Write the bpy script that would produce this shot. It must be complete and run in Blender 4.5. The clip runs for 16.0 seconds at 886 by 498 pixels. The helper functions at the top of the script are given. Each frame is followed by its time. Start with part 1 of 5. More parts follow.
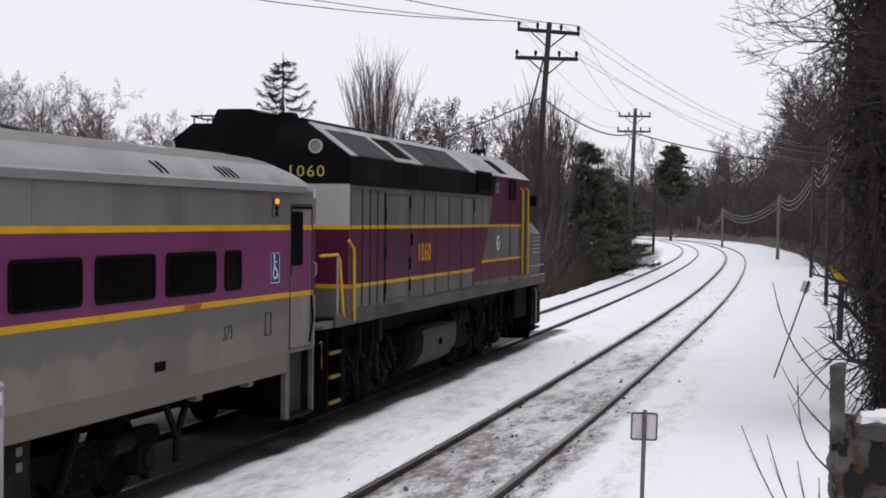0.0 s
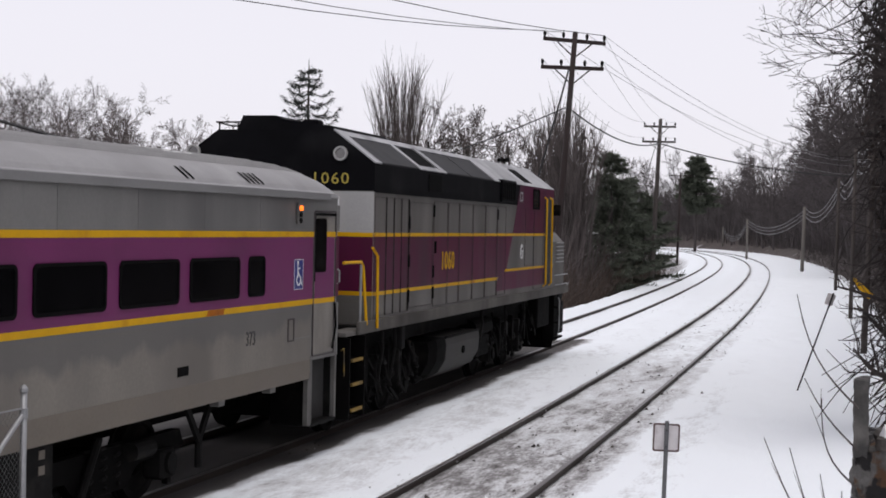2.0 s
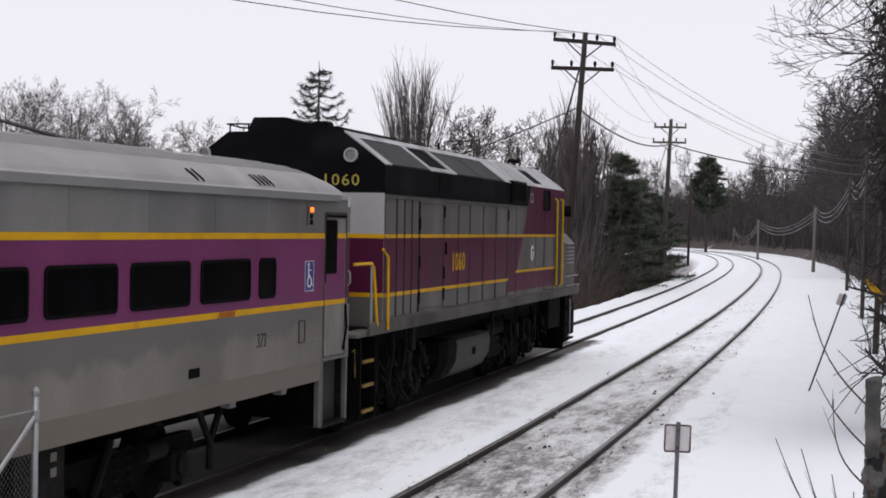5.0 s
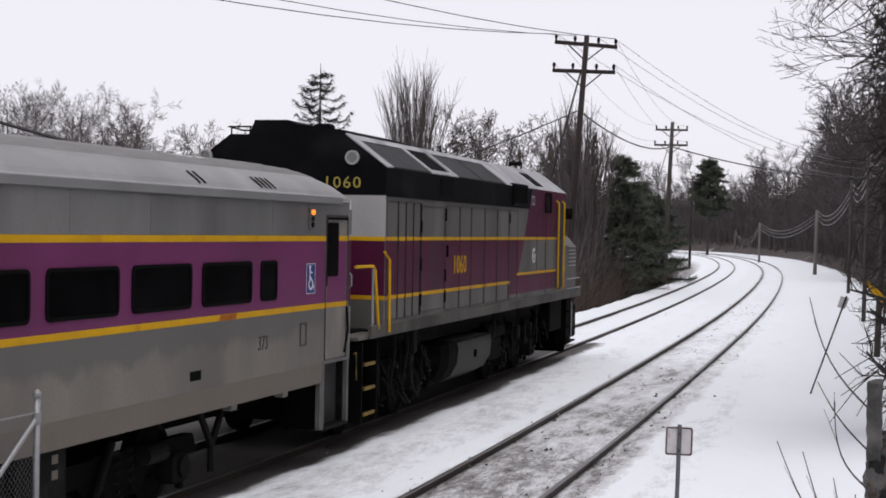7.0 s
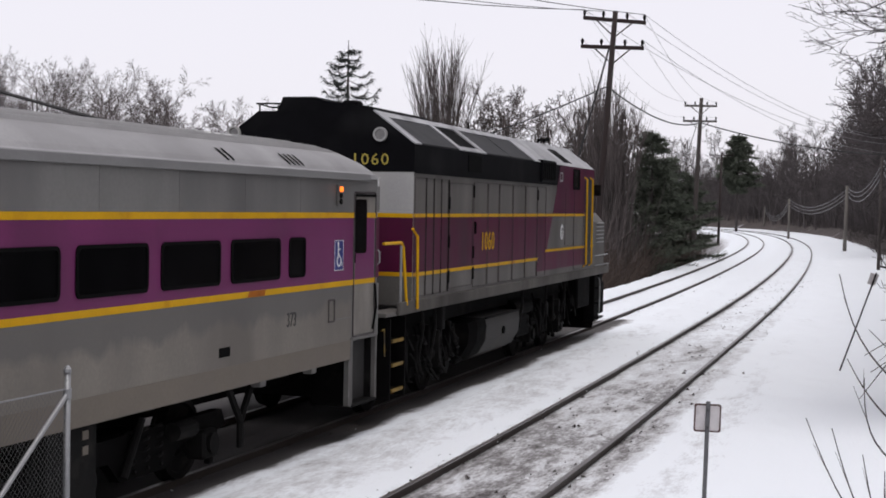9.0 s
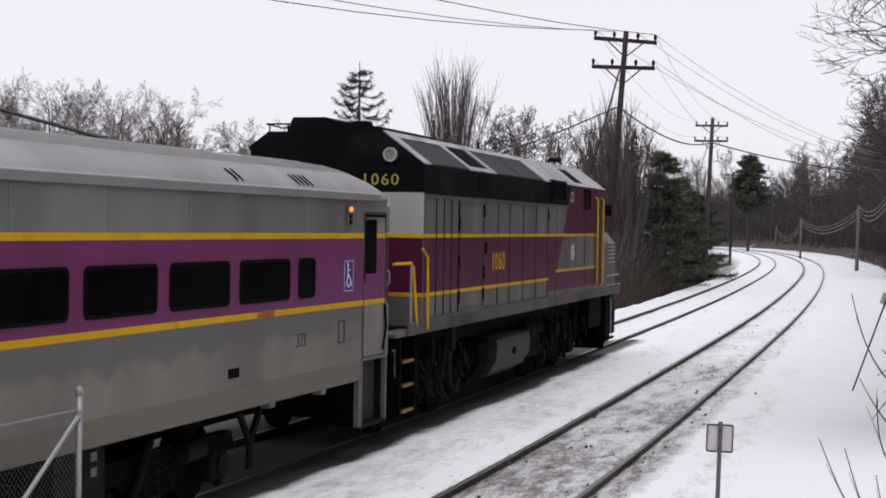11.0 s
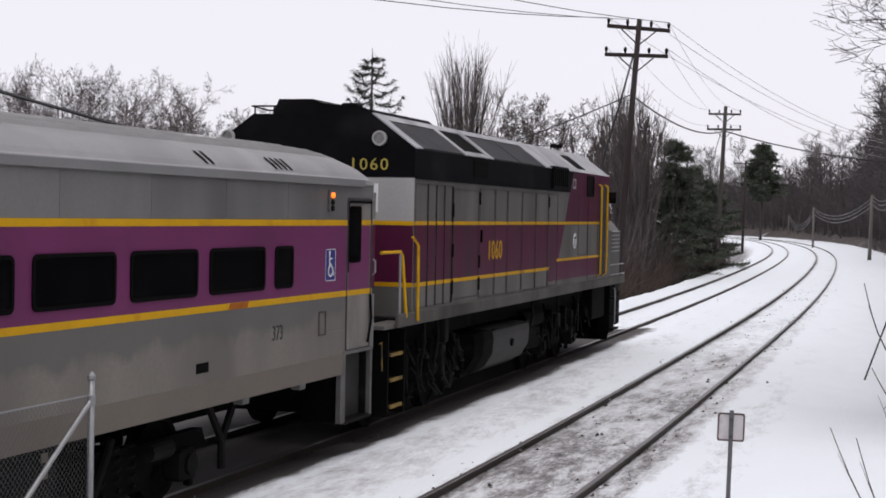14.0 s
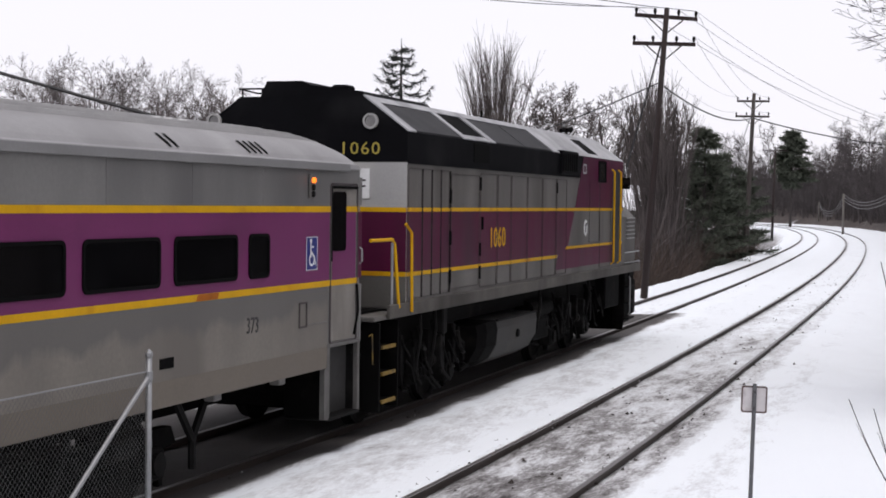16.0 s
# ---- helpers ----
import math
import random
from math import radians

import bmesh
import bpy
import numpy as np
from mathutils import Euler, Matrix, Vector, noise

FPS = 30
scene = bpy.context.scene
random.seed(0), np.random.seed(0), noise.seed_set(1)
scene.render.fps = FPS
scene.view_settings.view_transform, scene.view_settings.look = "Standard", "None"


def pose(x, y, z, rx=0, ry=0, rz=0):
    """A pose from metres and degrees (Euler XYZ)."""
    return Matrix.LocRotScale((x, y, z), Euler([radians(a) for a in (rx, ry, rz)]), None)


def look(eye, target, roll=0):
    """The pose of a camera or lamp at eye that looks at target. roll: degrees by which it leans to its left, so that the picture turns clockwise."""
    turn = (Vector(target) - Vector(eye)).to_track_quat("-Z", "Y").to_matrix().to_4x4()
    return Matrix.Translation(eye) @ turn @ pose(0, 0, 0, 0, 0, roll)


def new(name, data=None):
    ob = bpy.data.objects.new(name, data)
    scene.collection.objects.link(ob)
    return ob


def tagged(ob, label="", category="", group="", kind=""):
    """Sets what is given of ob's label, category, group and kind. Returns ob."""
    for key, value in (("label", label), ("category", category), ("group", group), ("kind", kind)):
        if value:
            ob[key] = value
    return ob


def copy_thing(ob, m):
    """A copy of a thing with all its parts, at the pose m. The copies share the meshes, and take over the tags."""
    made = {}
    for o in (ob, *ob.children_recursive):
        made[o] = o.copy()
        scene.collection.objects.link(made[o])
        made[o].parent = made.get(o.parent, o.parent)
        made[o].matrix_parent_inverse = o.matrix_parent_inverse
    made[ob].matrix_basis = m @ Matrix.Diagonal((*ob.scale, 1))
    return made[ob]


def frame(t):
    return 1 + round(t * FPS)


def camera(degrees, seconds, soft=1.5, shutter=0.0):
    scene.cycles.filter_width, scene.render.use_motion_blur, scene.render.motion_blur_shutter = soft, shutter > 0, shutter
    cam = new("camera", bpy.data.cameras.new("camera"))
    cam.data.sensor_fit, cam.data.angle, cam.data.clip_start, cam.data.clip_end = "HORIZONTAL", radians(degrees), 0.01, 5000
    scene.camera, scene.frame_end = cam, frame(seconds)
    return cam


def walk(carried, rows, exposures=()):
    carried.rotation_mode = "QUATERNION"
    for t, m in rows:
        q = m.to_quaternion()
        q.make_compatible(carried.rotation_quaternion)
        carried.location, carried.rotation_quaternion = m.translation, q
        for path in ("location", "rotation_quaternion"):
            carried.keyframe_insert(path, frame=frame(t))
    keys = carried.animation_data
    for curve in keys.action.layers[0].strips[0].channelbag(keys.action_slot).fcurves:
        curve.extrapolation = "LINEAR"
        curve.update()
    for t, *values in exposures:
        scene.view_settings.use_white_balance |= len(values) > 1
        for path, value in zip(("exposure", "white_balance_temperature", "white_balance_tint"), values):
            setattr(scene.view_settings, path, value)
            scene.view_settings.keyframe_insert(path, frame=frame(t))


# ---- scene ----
cam = camera(32.4, 16.0, soft=1.75)

# seconds, eye, then yaw to the left of +y, pitch and roll in radians
VIEWS = [
    (0, (0, 0, 3.05), 0.2666, -0.0201, 0.0101),
    (0.5, (0, 0, 3.05), 0.2680, -0.0183, 0.0093),
    (1, (0, 0, 3.05), 0.2714, -0.0175, 0.0143),
    (1.5, (0, 0, 3.05), 0.2749, -0.0149, 0.0182),
    (2, (0, 0, 3.05), 0.2821, -0.0149, 0.0207),
    (2.5, (0, 0, 3.05), 0.2828, -0.0143, 0.0197),
    (3, (0, 0, 3.05), 0.2880, -0.0138, 0.0199),
    (3.5, (0, 0, 3.05), 0.2893, -0.0139, 0.0160),
    (6, (0, 0, 3.05), 0.2889, -0.0143, 0.0192),
    (6.5, (0, 0, 3.05), 0.2880, -0.0124, 0.0173),
    (7, (0, 0, 3.05), 0.2900, -0.0125, 0.0183),
    (7.5, (0, 0, 3.05), 0.2947, -0.0184, 0.0159),
    (8, (0, 0, 3.05), 0.3000, -0.0235, 0.0191),
    (8.5, (0, 0, 3.05), 0.3065, -0.0273, 0.0174),
    (9, (0, 0, 3.05), 0.3081, -0.0281, 0.0173),
    (11.5, (0, 0, 3.05), 0.3179, -0.0132, 0.0140),
    (12, (0, 0, 3.05), 0.3196, -0.0159, 0.0118),
    (12.5, (0, 0, 3.05), 0.3242, -0.0223, 0.0137),
    (13, (0, 0, 3.05), 0.3230, -0.0230, 0.0110),
    (13.5, (0, 0, 3.05), 0.3256, -0.0257, 0.0171),
    (14, (0, 0, 3.05), 0.3234, -0.0233, 0.0199),
    (14.5, (0, 0, 3.05), 0.3232, -0.0212, 0.0224),
    (15, (0, 0, 3.05), 0.3292, -0.0213, 0.0201),
    (15.5, (0, 0, 3.05), 0.3408, -0.0277, 0.0183),
    (15.8, (0, 0, 3.05), 0.3445, -0.0305, 0.0183),
    (15.9, (0, 0, 3.05), 0.3462, -0.0312, 0.0175),
    (16, (0.167, -0.69, 3.006), 0.3424, -0.0304, 0.0126),
]


def view(eye, yaw, pitch, roll):
    way = Vector((-math.sin(yaw) * math.cos(pitch), math.cos(yaw) * math.cos(pitch), math.sin(pitch)))
    return look(eye, Vector(eye) + way, math.degrees(roll))


walk(cam, [(t, view(e, a, b, c)) for t, e, a, b, c in VIEWS], [(0, 0.0, 6500, 12), (13, 0.02, 6500, 12), (15.5, 0.08, 6500, 12), (16, 0.16, 6500, 12)])

# ---- light: a bright overcast winter sky ----
world = bpy.data.worlds.new("overcast")
scene.world = world
world.use_nodes = True
wn, wl = world.node_tree.nodes, world.node_tree.links
sky = wn.new("ShaderNodeTexSky")
sky.sky_type, sky.sun_disc, sky.sun_elevation, sky.sun_rotation = "NISHITA", False, radians(76), radians(150)
pale = wn.new("ShaderNodeHueSaturation")
pale.inputs["Saturation"].default_value = 0.25
wl.new(sky.outputs[0], pale.inputs["Color"])
bg = wn["Background"]
bg.inputs["Strength"].default_value = 0.035
cloud = wn.new("ShaderNodeBackground")
cloud.inputs["Color"].default_value = (0.92, 0.90, 0.975, 1)
cloud.inputs["Strength"].default_value = 0.75
both = wn.new("ShaderNodeAddShader")
wl.new(pale.outputs[0], bg.inputs["Color"])
wl.new(bg.outputs[0], both.inputs[0])
wl.new(cloud.outputs[0], both.inputs[1])
wl.new(both.outputs[0], wn["World Output"].inputs["Surface"])
sun = new("sun", bpy.data.lights.new("sun", "SUN"))
sun.data.energy, sun.data.angle, sun.data.color = 0.85, radians(30), (1, 0.97, 0.93)
sun.matrix_world = look((0, 0, 50), (-6, 10, 0))


# ---- materials ----
def mat(name, color, rough=0.6, metal=0.0, vary=0.2, scale=6.0, fine=60.0, bump=0.1, dirt=None, amount=0.0, streak=1.0, island=False, spec=0.5, sheet=0.0):
    """Base colour with two scales of noise, a second colour in stains, and fine relief."""
    m = bpy.data.materials.new(name)
    m.use_nodes = True
    n, l = m.node_tree.nodes, m.node_tree.links
    p = n["Principled BSDF"]
    p.inputs["Metallic"].default_value = metal
    p.inputs["Specular IOR Level"].default_value = spec
    co = n.new("ShaderNodeTexCoord")
    mp = n.new("ShaderNodeMapping")
    mp.inputs["Scale"].default_value = (1, 1, streak)
    l.new(co.outputs["Object"], mp.inputs["Vector"])
    a, b = n.new("ShaderNodeTexNoise"), n.new("ShaderNodeTexNoise")
    a.inputs["Scale"].default_value, a.inputs["Detail"].default_value = scale, 5
    b.inputs["Scale"].default_value, b.inputs["Detail"].default_value = fine, 3
    l.new(mp.outputs[0], a.inputs["Vector"])
    l.new(co.outputs["Object"], b.inputs["Vector"])
    add = n.new("ShaderNodeMath")
    add.operation = "ADD"
    l.new(a.outputs["Fac"], add.inputs[0])
    half = n.new("ShaderNodeMath")
    half.operation = "MULTIPLY"
    half.inputs[1].default_value = 0.5
    l.new(b.outputs["Fac"], half.inputs[0])
    l.new(half.outputs[0], add.inputs[1])
    rng = n.new("ShaderNodeMapRange")
    rng.inputs["From Min"].default_value, rng.inputs["From Max"].default_value = 0.45, 1.05
    rng.inputs["To Min"].default_value, rng.inputs["To Max"].default_value = 1 - vary, 1 + vary
    l.new(add.outputs[0], rng.inputs["Value"])
    mul = n.new("ShaderNodeVectorMath")
    mul.operation = "SCALE"
    mul.inputs[0].default_value = color
    l.new(rng.outputs[0], mul.inputs["Scale"])
    out = mul.outputs[0]
    if dirt:
        c = n.new("ShaderNodeTexNoise")
        c.inputs["Scale"].default_value, c.inputs["Detail"].default_value = scale * 0.45, 6
        l.new(mp.outputs[0], c.inputs["Vector"])
        ramp = n.new("ShaderNodeMapRange")
        ramp.inputs["From Min"].default_value, ramp.inputs["From Max"].default_value = 0.62 - amount * 0.4, 0.78 - amount * 0.3
        l.new(c.outputs["Fac"], ramp.inputs["Value"])
        mix = n.new("ShaderNodeMix")
        mix.data_type = "RGBA"
        l.new(ramp.outputs[0], mix.inputs["Factor"])
        l.new(out, mix.inputs["A"])
        mix.inputs["B"].default_value = (*dirt, 1)
        out = mix.outputs["Result"]
    if island:
        geo = n.new("ShaderNodeNewGeometry")
        ir = n.new("ShaderNodeMapRange")
        ir.inputs["To Min"].default_value, ir.inputs["To Max"].default_value = 0.6, 1.4
        l.new(geo.outputs["Random Per Island"], ir.inputs["Value"])
        im = n.new("ShaderNodeVectorMath")
        im.operation = "SCALE"
        l.new(out, im.inputs[0])
        l.new(ir.outputs[0], im.inputs["Scale"])
        out = im.outputs[0]
    if sheet:
        info = n.new("ShaderNodeObjectInfo")
        tint = n.new("ShaderNodeMapRange")
        tint.inputs["To Min"].default_value, tint.inputs["To Max"].default_value = 1 - sheet, 1 + sheet
        l.new(info.outputs["Random"], tint.inputs["Value"])
        one = n.new("ShaderNodeVectorMath")
        one.operation = "SCALE"
        l.new(out, one.inputs[0])
        l.new(tint.outputs[0], one.inputs["Scale"])
        out = one.outputs[0]
    l.new(out, p.inputs["Base Color"])
    rr = n.new("ShaderNodeMapRange")
    rr.inputs["To Min"].default_value, rr.inputs["To Max"].default_value = max(0.03, rough - 0.12), min(1, rough + 0.12)
    l.new(a.outputs["Fac"], rr.inputs["Value"])
    l.new(rr.outputs[0], p.inputs["Roughness"])
    if bump:
        bp = n.new("ShaderNodeBump")
        bp.inputs["Strength"].default_value, bp.inputs["Distance"].default_value = bump, 0.02
        l.new(add.outputs[0], bp.inputs["Height"])
        l.new(bp.outputs[0], p.inputs["Normal"])
    return m


def glow(name, color, strength):
    m = mat(name, color, 0.3, bump=0)
    p = m.node_tree.nodes["Principled BSDF"]
    p.inputs["Emission Color"].default_value, p.inputs["Emission Strength"].default_value = (*color, 1), strength
    return m


STEEL = mat("brushed stainless steel", (0.190, 0.185, 0.178), 0.5, 0.2, 0.16, 1.2, 25, 0.03, (0.145, 0.141, 0.136), 0.3, 0.4)
LETTERBOARD = mat("fluted steel upper side", (0.196, 0.191, 0.183), 0.5, 0.2, 0.14, 1.4, 25, 0.03, (0.135, 0.131, 0.127), 0.35, 0.3, sheet=0.16)
DOOR_STEEL = mat("warm worn door steel", (0.24, 0.222, 0.198), 0.55, 0.1, 0.2, 2.5, 30, 0.05, (0.13, 0.115, 0.1), 0.3, 0.3)
SKIRT_EDGE = mat("dark step frame steel", (0.115, 0.11, 0.104), 0.6, 0.1, 0.25, 4, 40, 0.08, (0.06, 0.055, 0.05), 0.3)
STEEL_LOW = mat("grimy lower steel", (0.20, 0.192, 0.176), 0.6, 0.1, 0.2, 1.5, 25, 0.04, (0.145, 0.14, 0.135), 0.4, 0.6)
def washed_grime():
    """Warm dried dirt low on the side, washed off from above in ragged tongues."""
    m = mat("dried dirt on lower steel", (0.192, 0.176, 0.151), 0.65, 0.05, 0.2, 1.3, 25, 0.04, (0.135, 0.122, 0.106), 0.35, 0.4)
    n, l = m.node_tree.nodes, m.node_tree.links
    p = n["Principled BSDF"]
    dirt = p.inputs["Base Color"].links[0].from_socket
    co = n.new("ShaderNodeTexCoord")
    sep = n.new("ShaderNodeSeparateXYZ")
    l.new(co.outputs["Object"], sep.inputs[0])
    level = sep.outputs["Z"]
    for scale, weight in ((0.5, -0.35), (1.7, -0.62), (6.0, -0.06)):
        mp = n.new("ShaderNodeMapping")
        mp.inputs["Scale"].default_value = (1, 1, 0.25)
        l.new(co.outputs["Object"], mp.inputs["Vector"])
        tex = n.new("ShaderNodeTexNoise")
        tex.inputs["Scale"].default_value, tex.inputs["Detail"].default_value = scale, 4
        l.new(mp.outputs[0], tex.inputs["Vector"])
        add = n.new("ShaderNodeMath")
        add.operation = "MULTIPLY_ADD"
        add.inputs[1].default_value = weight
        l.new(tex.outputs["Fac"], add.inputs[0])
        l.new(level, add.inputs[2])
        level = add.outputs[0]
    rng = n.new("ShaderNodeMapRange")
    rng.inputs["From Min"].default_value, rng.inputs["From Max"].default_value = 1.19, 1.29
    rng.inputs["To Max"].default_value = 0.75
    l.new(level, rng.inputs["Value"])
    mix = n.new("ShaderNodeMix")
    mix.data_type = "RGBA"
    l.new(rng.outputs[0], mix.inputs["Factor"])
    l.new(dirt, mix.inputs["A"])
    mix.inputs["B"].default_value = (0.105, 0.101, 0.096, 1)
    l.new(mix.outputs["Result"], p.inputs["Base Color"])
    return m


GRIME = washed_grime()
SKIRT = mat("brown grimy sill", (0.150, 0.130, 0.105), 0.7, 0.05, 0.15, 1.5, 30, 0.05, (0.15, 0.13, 0.11), 0.25)
ROOF = mat("pale corrugated roof", (0.33, 0.325, 0.325), 0.6, 0.1, 0.2, 1.1, 30, 0.05, (0.24, 0.235, 0.235), 0.4, 0.3)
RIB = mat("roof rib steel", (0.40, 0.395, 0.39), 0.6, 0.1, 0.15, 2, 30, 0.05)
LEDGE = mat("roof ledge grey", (0.20, 0.198, 0.197), 0.55, 0.1, 0.12, 1.5, 30, 0.04)
PURPLE = mat("purple coach paint", (0.150, 0.026, 0.100), 0.45, 0, 0.12, 1.5, 40, 0.02, (0.11, 0.022, 0.075), 0.2, spec=0.25)
MAROON = mat("faded maroon locomotive paint", (0.082, 0.005, 0.034), 0.5, 0, 0.25, 1.6, 40, 0.03, (0.050, 0.010, 0.027), 0.3, 0.3, spec=0.2)
YELLOW = mat("yellow stripe paint", (0.60, 0.33, 0.003), 0.55, 0, 0.12, 3, 40, 0.02, (0.40, 0.17, 0.005), 0.08, spec=0.2)
NUMBER = mat("faded yellow lettering", (0.42, 0.33, 0.07), 0.6, 0, 0.15, 5, 40, 0.0, spec=0.2)
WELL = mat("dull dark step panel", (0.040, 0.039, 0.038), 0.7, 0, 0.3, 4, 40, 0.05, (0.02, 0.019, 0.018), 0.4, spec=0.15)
SEAM = mat("grimy panel seam", (0.085, 0.075, 0.075), 0.8, 0, 0.3, 3, 40, 0.0, spec=0.1)
LOCO_GREY = mat("weathered grey locomotive paint", (0.142, 0.134, 0.124), 0.6, 0, 0.28, 1.4, 30, 0.04, (0.085, 0.078, 0.07), 0.4, 0.25, spec=0.25)
SILL = mat("grimy frame sill", (0.105, 0.097, 0.088), 0.7, 0, 0.3, 1.8, 30, 0.06, (0.05, 0.045, 0.04), 0.45, 0.4, spec=0.2)
LOCO_WHITE = mat("pale grey end panel", (0.36, 0.355, 0.345), 0.55, 0, 0.12, 2, 30, 0.03, (0.4, 0.39, 0.37), 0.15, 0.3)
LOCO_BLACK = mat("sooty black paint", (0.004, 0.004, 0.005), 0.75, 0, 0.5, 2, 40, 0.03, (0.012, 0.012, 0.013), 0.2, spec=0.06)
DUSTY = mat("dusty dark roof panel", (0.05, 0.05, 0.052), 0.8, 0, 0.3, 2, 30, 0.06, (0.03, 0.03, 0.032), 0.3, spec=0.15)
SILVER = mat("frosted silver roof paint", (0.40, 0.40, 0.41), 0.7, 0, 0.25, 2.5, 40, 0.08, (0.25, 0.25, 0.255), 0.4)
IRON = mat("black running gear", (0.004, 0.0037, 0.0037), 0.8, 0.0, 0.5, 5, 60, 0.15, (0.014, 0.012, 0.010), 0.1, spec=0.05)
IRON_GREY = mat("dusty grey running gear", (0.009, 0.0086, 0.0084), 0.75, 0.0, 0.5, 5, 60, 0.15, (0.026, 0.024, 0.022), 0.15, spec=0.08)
TANK = mat("dusty fuel tank steel", (0.055, 0.053, 0.051), 0.7, 0.0, 0.3, 1.6, 40, 0.05, (0.06, 0.055, 0.05), 0.3, spec=0.2)
GLASS = mat("dark tinted glass", (0.003, 0.003, 0.0035), 0.12, 0, 0.3, 3, 20, 0.0, spec=0.18)
RUBBER = mat("black rubber gasket", (0.004, 0.004, 0.004), 0.85, 0, 0.2, 8, 60, 0.05, spec=0.05)
BLUE = mat("blue sign paint", (0.008, 0.018, 0.17), 0.4, 0, 0.08, 8, 60, 0.0)
WHITE = mat("white paint", (0.75, 0.75, 0.74), 0.5, 0, 0.08, 8, 60, 0.02)
INK = mat("dark lettering", (0.03, 0.028, 0.028), 0.6, 0, 0.1, 8, 60, 0.0)
LENS = mat("milky headlight lens", (0.20, 0.195, 0.19), 0.25, 0, 0.15, 12, 60, 0.0)
RED_LAMP = glow("lit orange lamp", (1.0, 0.20, 0.02), 1.6)
TREAD = mat("worn yellow tread edge", (0.20, 0.125, 0.02), 0.8, 0, 0.4, 8, 60, 0.1, (0.03, 0.025, 0.02), 0.3)
RAIL = mat("rusted rail side", (0.045, 0.035, 0.03), 0.7, 0.3, 0.3, 6, 60, 0.15)
RAIL_TOP = mat("worn rail head", (0.16, 0.15, 0.145), 0.4, 0.6, 0.2, 6, 60, 0.05)
WOOD = mat("dark creosoted pole wood", (0.022, 0.012, 0.011), 0.85, 0, 0.3, 5, 50, 0.4, (0.03, 0.022, 0.02), 0.3, 0.15)
WOOD_MID = mat("brown weathered pole wood", (0.060, 0.049, 0.044), 0.85, 0, 0.3, 5, 50, 0.4, (0.035, 0.028, 0.025), 0.3, 0.15)
WOOD_GREY = mat("grey weathered pole wood", (0.16, 0.145, 0.13), 0.85, 0, 0.3, 5, 50, 0.4, (0.09, 0.08, 0.07), 0.3, 0.15)
BARK = mat("dark bark", (0.055, 0.046, 0.044), 0.9, 0, 0.3, 4, 40, 0.4, (0.025, 0.02, 0.018), 0.3, 0.2, True)
# twigs behind the train: haze is mixed into this paler colour
TWIG_HAZED = mat("grey-brown twigs paled for haze", (0.15, 0.13, 0.128), 0.9, 0, 0.25, 4, 40, 0.3, (0.08, 0.07, 0.065), 0.3, 0.2, True)
BARK_MID = mat("brown-grey bark", (0.105, 0.088, 0.084), 0.9, 0, 0.25, 4, 40, 0.3, (0.04, 0.034, 0.03), 0.3, 0.2, True)
BARK_DARK = mat("black-brown bark", (0.038, 0.030, 0.028), 0.9, 0, 0.3, 4, 40, 0.3, (0.014, 0.011, 0.01), 0.3, 0.2, True)
# far woods: distance haze painted in as a lighter bark
BARK_HAZED = mat("grey-brown bark paled for haze", (0.082, 0.071, 0.071), 0.9, 0, 0.25, 4, 40, 0.2, (0.05, 0.042, 0.041), 0.3, 0.2, True)
NEEDLE = mat("dark green needles", (0.085, 0.098, 0.072), 0.85, 0, 0.4, 2, 40, 0.0, island=True)
NEEDLE_DARK = mat("blackish spruce needles", (0.022, 0.028, 0.024), 0.85, 0, 0.4, 2, 40, 0.0, island=True)
LEAF_DARK = mat("dark withered leaves", (0.042, 0.030, 0.025), 0.9, 0, 0.4, 2, 40, 0.0, island=True)
LEAF = mat("dead brown leaves", (0.055, 0.037, 0.028), 0.9, 0, 0.4, 2, 40, 0.0, island=True)
RUST = mat("rust-orange worn paint", (0.36, 0.11, 0.01), 0.7, 0, 0.3, 6, 40, 0.03, spec=0.2)
GALV = mat("galvanised pipe", (0.30, 0.305, 0.31), 0.45, 0.5, 0.15, 10, 80, 0.05)
WIRE = mat("dull galvanised wire", (0.12, 0.12, 0.12), 0.5, 0.4, 0.1, 10, 80, 0.0)
CABLE = mat("black cable", (0.015, 0.015, 0.016), 0.6, 0, 0.1, 10, 80, 0.0)
CABLE_PALE = mat("grey conductor", (0.22, 0.22, 0.225), 0.6, 0.3, 0.1, 10, 80, 0.0)
STONE = mat("rough wall stone", (0.07, 0.062, 0.058), 0.9, 0, 0.5, 5, 40, 0.6, (0.03, 0.022, 0.018), 0.5)
CONCRETE = mat("grey concrete", (0.045, 0.043, 0.041), 0.9, 0, 0.3, 5, 50, 0.3, (0.15, 0.14, 0.13), 0.3)
SIGN_BACK = mat("dull aluminium sign", (0.56, 0.53, 0.53), 0.55, 0.0, 0.12, 12, 80, 0.05, (0.42, 0.38, 0.38), 0.3)
RIM = mat("brown sign rim", (0.09, 0.055, 0.05), 0.7, 0, 0.3, 12, 80, 0.05)
HOUSE = mat("brown house siding", (0.10, 0.085, 0.08), 0.8, 0, 0.15, 3, 30, 0.1)
SNOW_PLAIN = mat("fallen snow", (0.80, 0.80, 0.82), 0.9, 0, 0.05, 2, 20, 0.2)


